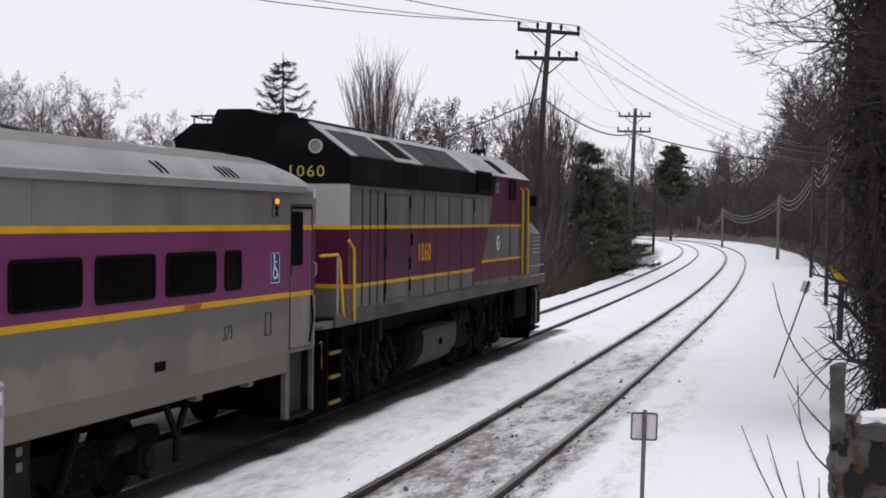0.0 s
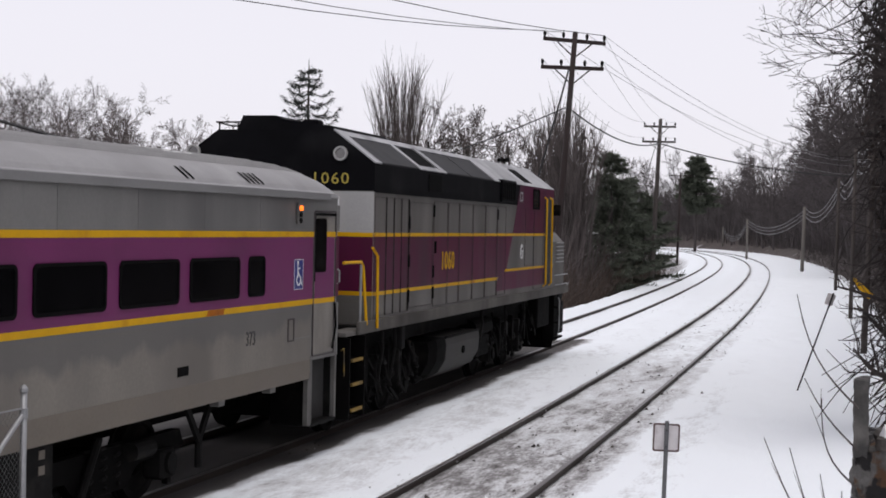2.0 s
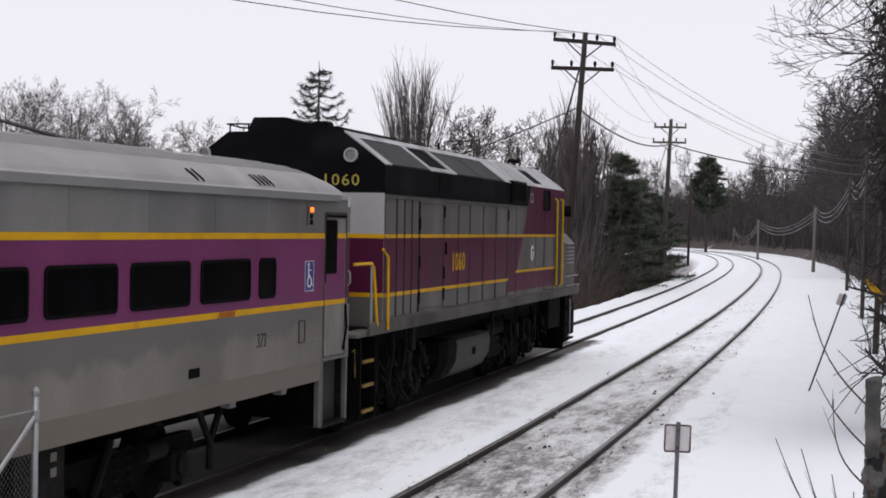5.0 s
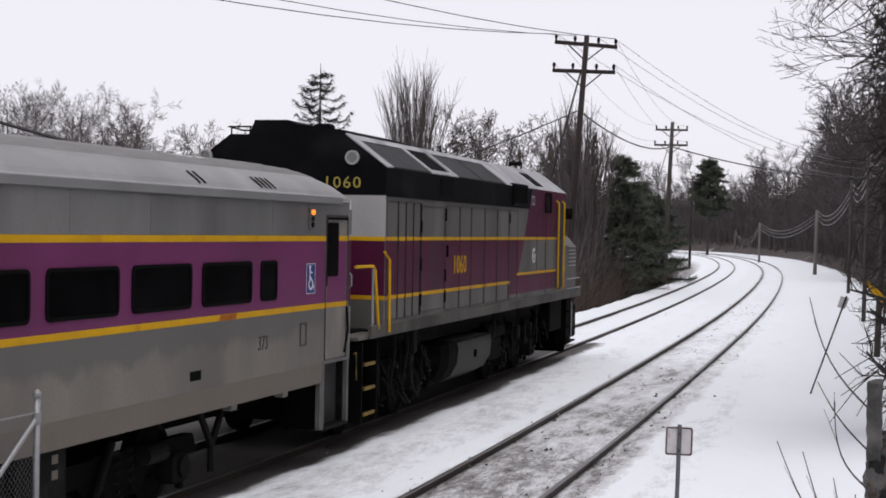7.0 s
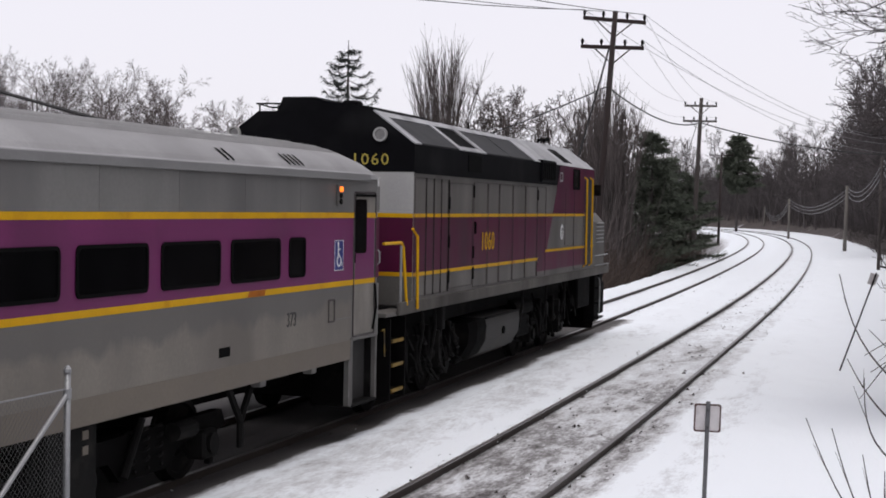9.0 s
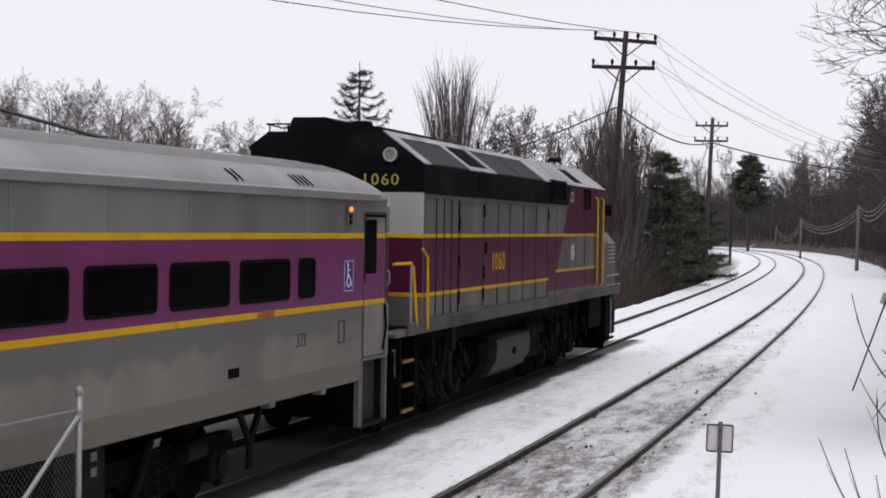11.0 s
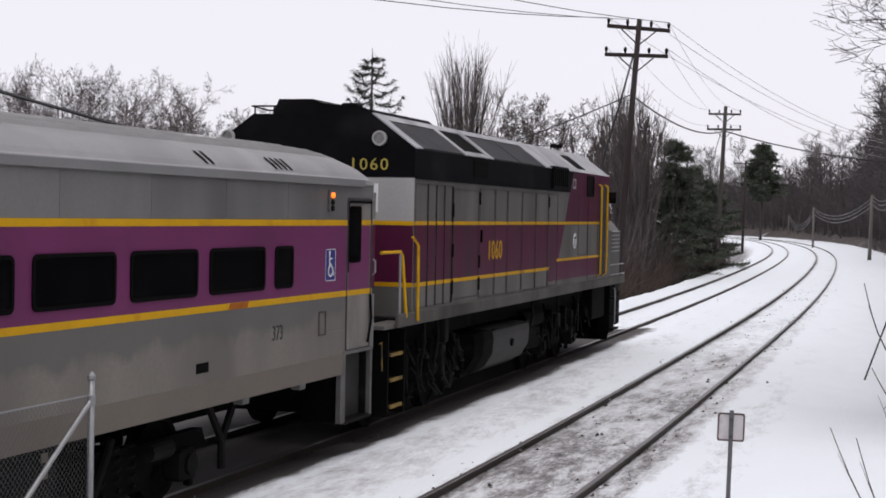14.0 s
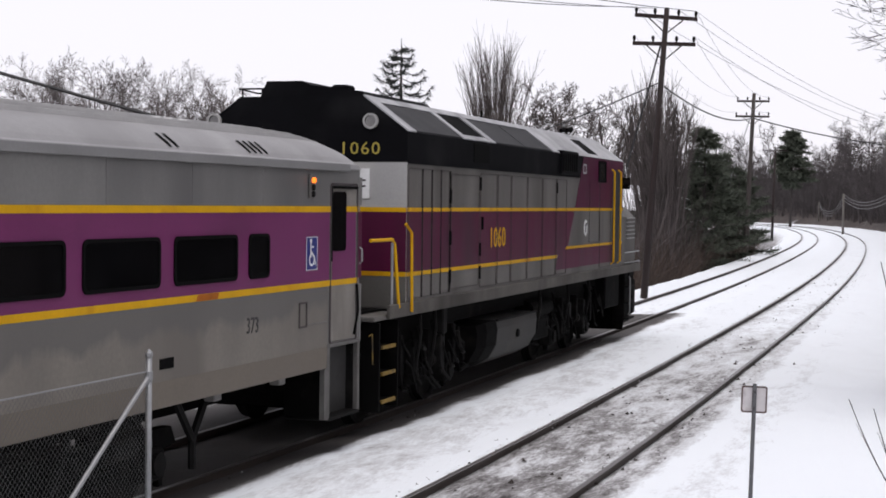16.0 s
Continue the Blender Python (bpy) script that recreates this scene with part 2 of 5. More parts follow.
def snow_ground():
    """Snow that is trodden and gritty, or darkened with painted shade, where its mask attribute is high."""
    m = bpy.data.materials.new("snow with grit and painted shade")
    m.use_nodes = True
    n, l = m.node_tree.nodes, m.node_tree.links
    p = n["Principled BSDF"]
    p.inputs["Roughness"].default_value = 0.85
    co, at = n.new("ShaderNodeTexCoord"), n.new("ShaderNodeAttribute")
    at.attribute_name = "grit_shade"
    mp = n.new("ShaderNodeMapping")
    mp.inputs["Scale"].default_value = (1, 0.28, 1)
    l.new(co.outputs["Object"], mp.inputs["Vector"])
    a, b, c = (n.new("ShaderNodeTexNoise") for _ in range(3))
    for k, s, d in ((a, 0.9, 6), (b, 5.5, 9), (c, 26, 6)):
        k.inputs["Scale"].default_value, k.inputs["Detail"].default_value = s, d
        k.inputs["Roughness"].default_value = 0.62
        l.new(mp.outputs[0], k.inputs["Vector"])

    def op(kind, x, y):
        q = n.new("ShaderNodeMath")
        q.operation = kind
        for i, v in enumerate((x, y)):
            if isinstance(v, (int, float)):
                q.inputs[i].default_value = v
            else:
                l.new(v, q.inputs[i])
        return q.outputs[0]

    mixed = op("ADD", op("MULTIPLY", a.outputs["Fac"], 0.35), op("ADD", op("MULTIPLY", b.outputs["Fac"], 0.38), op("MULTIPLY", c.outputs["Fac"], 0.27)))
    level = op("SUBTRACT", op("ADD", mixed, op("MULTIPLY", at.outputs["Fac"], 0.42)), 0.62)
    stain = n.new("ShaderNodeMapRange")
    stain.inputs["From Min"].default_value, stain.inputs["From Max"].default_value = 0.0, 0.22
    l.new(level, stain.inputs["Value"])
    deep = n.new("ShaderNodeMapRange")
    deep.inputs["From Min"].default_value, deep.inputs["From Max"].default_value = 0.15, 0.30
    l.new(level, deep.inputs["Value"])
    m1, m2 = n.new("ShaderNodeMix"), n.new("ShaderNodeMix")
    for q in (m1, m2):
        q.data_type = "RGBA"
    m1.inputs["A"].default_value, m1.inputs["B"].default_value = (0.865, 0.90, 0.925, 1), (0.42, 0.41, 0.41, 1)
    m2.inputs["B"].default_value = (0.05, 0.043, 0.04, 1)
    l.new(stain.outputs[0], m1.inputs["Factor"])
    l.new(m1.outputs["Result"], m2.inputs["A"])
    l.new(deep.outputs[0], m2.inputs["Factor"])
    l.new(m2.outputs["Result"], p.inputs["Base Color"])
    bp = n.new("ShaderNodeBump")
    bp.inputs["Strength"].default_value, bp.inputs["Distance"].default_value = 0.5, 0.06
    l.new(mixed, bp.inputs["Height"])
    l.new(bp.outputs[0], p.inputs["Normal"])
    return m


POST = mat("dark galvanised post", (0.10, 0.10, 0.105), 0.6, 0.2, 0.2, 10, 80, 0.05)
SNOW = snow_ground()
LITTER = mat("leaf litter with snow", (0.075, 0.06, 0.054), 0.95, 0, 0.5, 0.8, 12, 0.4, (0.5, 0.5, 0.52), -0.05)


# ---- mesh helpers ----
class Shape:
    def __init__(self):
        self.v, self.f = [], []

    def add(self, verts, faces):
        k = len(self.v)
        self.v += [tuple(p) for p in verts]
        self.f += [tuple(i + k for i in q) for q in faces]
        return self

    def box(self, x0, y0, z0, x1, y1, z1, b=0.0):
        """A box with its edges bevelled by b."""
        if b <= 0:
            return self.add([(x, y, z) for z in (z0, z1) for y in (y0, y1) for x in (x0, x1)],
                            [(0, 2, 3, 1), (4, 5, 7, 6), (0, 1, 5, 4), (2, 6, 7, 3), (0, 4, 6, 2), (1, 3, 7, 5)])
        bm = bmesh.new()
        bmesh.ops.create_cube(bm, size=1, matrix=Matrix.Translation(((x0 + x1) / 2, (y0 + y1) / 2, (z0 + z1) / 2)) @ Matrix.Diagonal((abs(x1 - x0), abs(y1 - y0), abs(z1 - z0), 1)))
        bmesh.ops.bevel(bm, geom=bm.edges[:], offset=b, segments=1, affect="EDGES")
        bm.verts.index_update()
        self.add([p.co for p in bm.verts], [[p.index for p in q.verts] for q in bm.faces])
        bm.free()
        return self

    def tube(self, pts, r, n=6, cap=True):
        """A round bar along pts; r one radius or one for each point."""
        pts = [Vector(p) for p in pts]
        rs = r if isinstance(r, (list, tuple)) else [r] * len(pts)
        rings = []
        for i, p in enumerate(pts):
            d = (pts[min(i + 1, len(pts) - 1)] - pts[max(i - 1, 0)]).normalized()
            u = d.cross(Vector((0, 0, 1)) if abs(d.z) < 0.9 else Vector((1, 0, 0))).normalized()
            w = d.cross(u)
            rings.append([p + (u * math.cos(a) + w * math.sin(a)) * rs[i] for a in (2 * math.pi * j / n for j in range(n))])
        return self.loft(rings, cap)

    def loft(self, rings, cap=True, closed=True):
        n = len(rings[0])
        faces = []
        for i in range(len(rings) - 1):
            for j in range(n if closed else n - 1):
                a, b = i * n + j, i * n + (j + 1) % n
                faces.append((a, b, b + n, a + n))
        if cap and closed:
            faces += [tuple(range(n))[::-1], tuple((len(rings) - 1) * n + j for j in range(n))]
        return self.add([p for r in rings for p in r], faces)

    def plate(self, x, poly, thick):
        """A flat plate whose outline poly is given in (y, z), from x to x + thick."""
        n = len(poly)
        return self.add([(x, y, z) for y, z in poly] + [(x + thick, y, z) for y, z in poly],
                        [tuple(range(n))[::-1], tuple(range(n, 2 * n))] + [(j, (j + 1) % n, n + (j + 1) % n, n + j) for j in range(n)])

    def disc(self, centre, axis, r, thick, n=16, rin=0.0):
        """A disc, or a ring if rin is given, from centre along axis."""
        a = Vector(axis).normalized()
        u = a.cross(Vector((0, 0, 1)) if abs(a.z) < 0.9 else Vector((1, 0, 0))).normalized()
        w = a.cross(u)
        c = Vector(centre)

        def ring(rad, k):
            return [c + a * k + (u * math.cos(t) + w * math.sin(t)) * rad for t in (2 * math.pi * j / n for j in range(n))]
        if rin:
            rs = [ring(rin, 0), ring(r, 0), ring(r, thick), ring(rin, thick), ring(rin, 0)]
            return self.loft(rs, False)
        return self.loft([ring(r, 0), ring(r * 0.97, thick)], True)


def part(name, shape, material, parent=None, label="", smooth=False):
    me = bpy.data.meshes.new(name)
    me.from_pydata(shape.v, [], shape.f)
    me.materials.append(material)
    if smooth:
        me.shade_smooth()
    ob = new(name, me)
    if parent is not None:
        ob.parent = parent
    if label:
        ob["label"] = label
    return ob


def thing(name, m=None, label="", category="", group="", kind=""):
    ob = new(name)
    ob.empty_display_size = 0.2
    if m is not None:
        ob.matrix_basis = m
    return tagged(ob, label, category, group, kind)


def lettering(name, text, size, m, material, parent, sx=1.0, space=1.0):
    """Words cut as thin plates, from the built-in font."""
    cu = bpy.data.curves.new(name, "FONT")
    cu.body, cu.size, cu.extrude, cu.align_x, cu.align_y, cu.resolution_u = text, size, 0.003, "CENTER", "CENTER", 2
    cu.space_character = space
    tmp = bpy.data.objects.new(name, cu)
    scene.collection.objects.link(tmp)
    me = bpy.data.meshes.new_from_object(tmp.evaluated_get(bpy.context.evaluated_depsgraph_get()))
    bpy.data.objects.remove(tmp)
    me.materials.clear()
    me.materials.append(material)
    ob = new(name, me)
    ob.parent, ob.matrix_basis = parent, m @ Matrix.Diagonal((sx, 1, 1, 1))
    return ob


ON_SIDE = Matrix(((0, 0, 1, 0), (1, 0, 0, 0), (0, 1, 0, 0), (0, 0, 0, 1)))  # writing on a wall that faces +x, read along +y
ON_REAR = Matrix(((1, 0, 0, 0), (0, 0, -1, 0), (0, 1, 0, 0), (0, 0, 0, 1)))  # writing on a wall that faces -y

# ---- the line of the tracks ----
BEND_AT = [-45, 8, 12, 25, 50, 75, 100, 130, 170, 205, 240, 300, 420]
BEND = [0, 0, 0.2386, 0.0175, 0.0805, 0.0516, 0.0458, 0.1021, 0.1104, 0.16, 0.5, 0.7, 0.7]
STEP = 0.25
_s = np.arange(-45, 420, STEP)
_k = np.interp(_s, BEND_AT, BEND) / 100
_th = np.cumsum(_k) * STEP
_th += 0.01382 - np.interp(15, _s, _th)
_x, _y = np.cumsum(-np.sin(_th)) * STEP, np.cumsum(np.cos(_th)) * STEP
_x += -4.648 - np.interp(15, _s, _x)
_y += 19.248 - np.interp(15, _s, _y)
APART = 3.992  # between the two tracks


def on_track(s, off=0.0):
    """Place and heading at s metres along the near track, off metres to its left."""
    x, y, th = (float(np.interp(s, _s, q)) for q in (_x, _y, _th))
    return x - math.cos(th) * off, y - math.sin(th) * off, th


def mid_x(y):
    return np.interp(y, _y, _x)


# ---- ground ----
def ground():
    offs = np.r_[-500, -300, -160, -90, -60, -40, -28, -20, -15, -12, np.arange(-10, -3, 0.5), np.arange(-3, 7.4, 0.13), np.arange(7.5, 12, 0.6), 13, 15, 18, 22, 28, 36, 50, 75, 110, 160, 300, 600]
    ys = np.r_[-60, -40, -25, -12, -4, np.arange(0, 50, 0.22), np.arange(50, 120, 0.7), np.arange(120, 300, 3), 320, 360, 450, 700, 1500, 3000]
    o, y = np.meshgrid(offs, ys)
    x = np.interp(y, _y, _x) - o
    bed = -0.07 + 0.0 * o

    def bump(c, w, h):
        return h * np.exp(-((o - c) / w) ** 2)
    z = bed + bump(2.0, 0.75, 0.10) + bump(5.6, 0.5, 0.08) + bump(-1.9, 0.9, 0.03)
    z = np.where(o > 6.0, z - np.minimum((o - 6.0) * 0.55, 2.6), z)
    z = np.where(o < -4.0, z + np.minimum((-4.0 - o) * 0.10, 1.0), z)
    grain = np.array([noise.fractal(Vector((float(a) * 0.9, float(b) * 0.45, 0)), 0.9, 2.0, 5) for a, b in zip(x.ravel(), y.ravel())]).reshape(x.shape)
    inside = np.minimum(np.abs(np.abs(o) - 0.75), np.abs(np.abs(o - APART) - 0.75))
    z = z + grain * np.clip(inside * 0.15, 0.010, 0.055)
    z = np.where(inside < 0.12, z - 0.035, z)

    def band(a, b, w):
        return np.clip((o - a) / w, 0, 1) * np.clip((b - o) / w, 0, 1)
    near = np.clip((70 - y) / 60, 0.25, 1)
    # dirt by the rails; under and beside the train also its painted shade
    grit_shade = np.maximum.reduce([band(-1.45, 0.98, 0.3) * 0.86 * near, np.exp(-((o - 0.75) / 0.16) ** 2) * 0.85, np.exp(-((o + 0.8) / 0.32) ** 2) * 0.9 * near,
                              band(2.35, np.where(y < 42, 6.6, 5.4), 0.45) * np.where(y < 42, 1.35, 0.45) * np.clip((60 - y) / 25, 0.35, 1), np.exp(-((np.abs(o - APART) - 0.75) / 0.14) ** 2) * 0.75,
                              np.clip((o - 6.1) / 1.5, 0, 1) * 0.8, np.clip((-o - 5.2) / 2, 0, 0.35), band(0.95, 2.6, 0.4) * 0.50 * near, band(-2.6, -1.2, 0.6) * 0.42 * near])
    grit_shade = np.where(o > 9, 0.9, grit_shade)
    h, w = x.shape
    me = bpy.data.meshes.new("ground")
    idx = np.arange(h * w).reshape(h, w)
    faces = np.stack([idx[:-1, 1:], idx[:-1, :-1], idx[1:, :-1], idx[1:, 1:]], -1).reshape(-1, 4)
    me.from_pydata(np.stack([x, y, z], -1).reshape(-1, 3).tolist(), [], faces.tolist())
    at = me.attributes.new("grit_shade", "FLOAT", "POINT")
    at.data.foreach_set("value", grit_shade.ravel().astype(np.float32))
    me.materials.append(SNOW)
    me.shade_smooth()
    return tagged(new("ground", me), "snow-covered ground with gritty trodden snow between rails and shade painted in by the train", "ground", kind="structure")


ground()


def hillside():
    """The wooded slope beside the line and across its far end."""
    ys = np.r_[-40, 0, 14, np.arange(20, 120, 4), np.arange(120, 360, 8), 400, 600]
    ds = np.r_[0, 0.8, 1.6, 2.5, 4, 6, 9, 13, 18, 25, 40, 80, 300]
    d, y = np.meshgrid(ds, ys)
    x = np.interp(y, _y, _x) + 4.9 + d + np.clip((20 - y) * 0.3, 0, 6)
    z = -0.25 + np.minimum(d, 2) * 0.42 + np.clip(d - 1.0, 0, 28) * np.interp(y, [90, 200], [0.45, 0.3])
    z += np.array([noise.fractal(Vector((float(a) * 0.25, float(b) * 0.25, 3)), 0.8, 2.0, 4) for a, b in zip(x.ravel(), y.ravel())]).reshape(x.shape) * np.clip(d * 0.15, 0.05, 0.7)
    h, w = x.shape
    idx = np.arange(h * w).reshape(h, w)
    sh = Shape()
    sh.v = np.stack([x, y, z], -1).reshape(-1, 3).tolist()
    sh.f = np.stack([idx[:-1, :-1], idx[:-1, 1:], idx[1:, 1:], idx[1:, :-1]], -1).reshape(-1, 4).tolist()
    ob = part("hillside", sh, LITTER, smooth=True)
    return tagged(ob, "wooded slope of brown leaf litter with patches of snow", "hillside", kind="structure")


def hill_z(x, y):
    d = x - float(mid_x(y)) - 4.9 - min(max((20 - y) * 0.3, 0), 6)
    if d < 0:
        return -0.1
    return -0.25 + min(d, 2) * 0.42 + min(max(d - 1.0, 0), 28) * float(np.interp(y, [90, 200], [0.45, 0.3]))


hillside()


def track(name, off, label):
    t = thing(name, label=label, category="railway track", kind="structure")
    for side in (-0.753, 0.753):
        foot = [(-0.07, -0.17), (0.07, -0.17), (0.07, -0.155), (0.012, -0.14), (0.012, -0.045), (0.036, -0.035), (0.036, -0.006), (0.028, 0.0), (-0.028, 0.0), (-0.036, -0.006), (-0.036, -0.035), (-0.012, -0.045), (-0.012, -0.14), (-0.07, -0.155)]
        rings = []
        for s in np.r_[np.arange(-44, 60, 1.0), np.arange(60, 330, 2.5)]:
            x, y, th = on_track(s, off + side)
            rings.append([(x + math.cos(th) * a, y + math.sin(th) * a, b) for a, b in foot])
        ob = part("rail", Shape().loft(rings), RAIL, t)
        ob.data.materials.append(RAIL_TOP)
        n = len(foot)
        for q in ob.data.polygons:
            if q.center.z > -0.004:
                q.material_index = 1
    return t


track("track_near", 0.0, "single railway track half buried in gritty snow")
track("track_far", APART, "railway track in snow under the train")


# ---- the train: y runs along it from the gap between coach and locomotive, x to its right ----
JOINT = 15.1
SLIDES = [(0, 0), (9.0, 0), (9.8, 0), (10.6, -0.03), (11.5, -0.105), (12, -0.2), (12.5, -0.345), (13, -0.515), (13.5, -0.75), (14, -1.035), (14.5, -1.375), (15, -1.79), (15.5, -2.245), (15.8, -2.54), (16, -2.745)]


def rounded(y0, z0, y1, z1, r, n=4):
    pts = []
    for cy, cz, a0 in ((y1 - r, z1 - r, 0), (y0 + r, z1 - r, 90), (y0 + r, z0 + r, 180), (y1 - r, z0 + r, 270)):
        pts += [(cy + r * math.cos(radians(a0 + 90 * i / n)), cz + r * math.sin(radians(a0 + 90 * i / n))) for i in range(n + 1)]
    return pts


def ring_plate(x, outer, inner, thick):
    """A flat frame between two outlines of as many points."""
    sh, n = Shape(), len(outer)
    rows = [[(x, *p) for p in outer], [(x + thick, *p) for p in outer], [(x + thick, *p) for p in inner], [(x, *p) for p in inner]]
    sh.v = [p for r in rows for p in r]
    for i in range(4):
        k = (i + 1) % 4
        sh.f += [(i * n + j, i * n + (j + 1) % n, k * n + (j + 1) % n, k * n + j) for j in range(n)]
    return sh


def wheelset(parent, y, r, rolling):
    """Two flanged wheels on an axle, with a keyed roll."""
    ax = part("wheelset", Shape().tube([(-0.76, 0, 0), (0.76, 0, 0)], 0.09, 10), IRON_GREY, parent)
    for side in (-1, 1):
        sh = Shape()
        prof = [(0.69, r + 0.028), (0.72, r + 0.025), (0.73, r), (0.83, r - 0.006), (0.83, r - 0.07), (0.80, r - 0.09), (0.79, 0.2), (0.84, 0.15), (0.85, 0.02)]
        n = 28
        sh.loft([[(side * x, q * math.cos(2 * math.pi * j / n), q * math.sin(2 * math.pi * j / n)) for j in range(n)] for x, q in prof], True)
        part("wheel", sh, IRON_GREY, ax, smooth=False)
    ax.matrix_basis = pose(0, y, r)
    rolling.append((ax, y, r))
    return ax


ROLLING = []


def truck(parent, y, base, r, heavy):
    """A four-wheel truck with side frames, springs and boxes."""
    t = part("truck", Shape().box(-0.7, y - 0.35, r - 0.12, 0.7, y + 0.35, r + 0.2, 0.04), IRON, parent, "black four-wheel truck with coil springs")
    ends = [y - base / 2, y + base / 2]
    for e in ends:
        wheelset(t, e, r, ROLLING)
    for side in (-1, 1):
        f = Shape()
        x0, x1 = (0.98, 1.10) if side > 0 else (-1.10, -0.98)
        top = r + (0.34 if heavy else 0.28)
        poly = [(ends[0] - 0.55, top - 0.18), (ends[0] - 0.45, top), (ends[1] + 0.45, top), (ends[1] + 0.55, top - 0.18), (ends[1] + 0.3, top - 0.22), (y + 0.75, top - 0.24), (y + 0.5, top - 0.46), (y - 0.5, top - 0.46), (y - 0.75, top - 0.24), (ends[0] - 0.3, top - 0.22)]
        f.plate(x0, poly, x1 - x0)
        part("side_frame", f, IRON, t)
        for e in ends:
            b = Shape().box(x0 - 0.02 if side > 0 else x0 - 0.1, e - 0.17, r - 0.2, x1 + 0.1 if side > 0 else x1 + 0.02, e + 0.17, r + 0.12, 0.03)
            b.disc((x1 + 0.1 if side > 0 else x0 - 0.1, e, r - 0.03), (side, 0, 0), 0.12, 0.04, 14)
            part("axle_box", b, IRON_GREY, t)
            br = Shape().box(0.93 * side - 0.04, e + 0.44, r - 0.35, 0.93 * side + 0.04, e + 0.52, r + 0.25, 0.01)
            part("brake_hanger", br, IRON_GREY, t)
        for dy in (-0.28, 0.0, 0.28):
            pts = [(1.04 * side + 0.085 * math.cos(a), y + dy + 0.085 * math.sin(a), r - 0.12 + 0.42 * a / (2 * math.pi * 4)) for a in np.linspace(0, 2 * math.pi * 4, 40)]
            part("spring", Shape().tube(pts, 0.02, 5), IRON_GREY, t)
        part("shock_absorber", Shape().tube([(1.16 * side, y - 0.55, r - 0.12), (1.16 * side, y - 0.2, r + 0.42)], 0.045, 8), IRON_GREY, t)
        cyl = Shape().tube([(1.18 * side, y + 0.42, r + 0.2), (1.18 * side, y + 0.85, r + 0.2)], 0.1, 12)
        part("brake_cylinder", cyl, IRON_GREY, t)
    return t


def coach():
    c = thing("passenger_coach", label="silver passenger coach with purple band and yellow stripes", category="train coach")
    L = -25.9
    W = 1.55
    # body shell, slightly tucked in at the end posts
    prof = [(-1.5, 1.06), (1.5, 1.06), (W, 1.16), (W, 3.40), (-W, 3.40), (-W, 1.16)]
    rings = [[(x * k, y, z) for x, z in prof] for y, k in ((L, 0.96), (L + 0.12, 1), (-1.02, 1))]
    body = part("body", Shape().loft(rings), STEEL, c)
    end = [[(x * k, y, z if z > 1.3 else 1.34) for x, z in prof] for y, k in ((-1.02, 0.999), (-0.12, 0.999), (-0.03, 0.985), (0, 0.95))]
    part("vestibule", Shape().loft(end), STEEL, c)
    lower = Shape()
    for side in (-1, 1):
        lower.plate(side * W if side > 0 else -W - 0.004, [(L + 0.15, 1.30), (-1.03, 1.30), (-1.03, 2.02), (L + 0.15, 2.02)], 0.004)
    part("lower_panel", lower, GRIME, c, "stained lower steel side panel")
    for side in (-1, 1):
        sk = Shape().plate(side * W if side > 0 else -W - 0.008, [(L + 0.15, 1.06), (-1.03, 1.06), (-1.03, 1.31), (L + 0.15, 1.31)], 0.008)
        part("sill", sk, SKIRT, c, "brownish grimy side sill")
        band = Shape().plate(side * W if side > 0 else -W - 0.004, [(L + 0.15, 2.08), (-1.0, 2.08), (-1.0, 2.88), (L + 0.15, 2.88)], 0.004)
        part("purple_band", band, PURPLE, c, "broad purple painted band")
        for z in (2.05, 2.913):
            st = Shape().plate(side * W if side > 0 else -W - 0.007, [(L + 0.15, z - 0.034), (-0.14, z - 0.034), (-0.14, z + 0.034), (L + 0.15, z + 0.034)], 0.007)
            part("stripe", st, YELLOW, c, "yellow painted stripe")
    # the side above the stripe in sheets, lapped one beside the other
    edges = [L + 0.2 + 1.53 * i for i in range(16)] + [-1.0]
    for k0, k1 in zip(edges[:-1], edges[1:]):
        part("upper_panel", Shape().plate(W, [(k0 + 0.003, 2.95), (k1 - 0.003, 2.95), (k1 - 0.003, 3.382), (k0 + 0.003, 3.382)], 0.004), LETTERBOARD, c)
    part("stripe_patch", Shape().plate(W + 0.007, [(-4.2, 2.018), (-3.75, 2.018), (-3.72, 2.082), (-4.15, 2.082)], 0.001), RUST, c, "rust-orange worn patch on the stripe")
    # roof: a ledge over the side, then a shallow curve that dips at the end
    rp = [(1.57, 3.385), (1.585, 3.40), (1.575, 3.455), (1.54, 3.47), (1.50, 3.52), (1.36, 3.63), (1.12, 3.735), (0.8, 3.80), (0.45, 3.85), (0, 3.88)]
    rp = rp + [(-x, z) for x, z in rp[-2::-1]]
    rings = []
    for y, k, kz in ((L, 0.96, 0.6), (L + 0.7, 1, 1), (-1.1, 1, 1), (-0.65, 1, 0.985), (-0.4, 0.998, 0.94), (-0.2, 0.992, 0.82), (-0.07, 0.98, 0.62), (0.0, 0.96, 0.36)):
        rings.append([(x * k, y, 3.385 + (z - 3.385) * kz) for x, z in rp])
    roof = part("roof", Shape().loft(rings), ROOF, c, "pale weathered metal roof", smooth=False)
    for q in roof.data.polygons:
        q.use_smooth = q.center.z > 3.5
    led = Shape()
    for side in (1,):
        led.loft([[(1.586, y, 3.36), (1.60, y, 3.365), (1.595, y, 3.445), (1.582, y, 3.455)] for y in (L + 0.4, -0.5)])
    part("gutter", led, LEDGE, c, "grey roof gutter ledge")
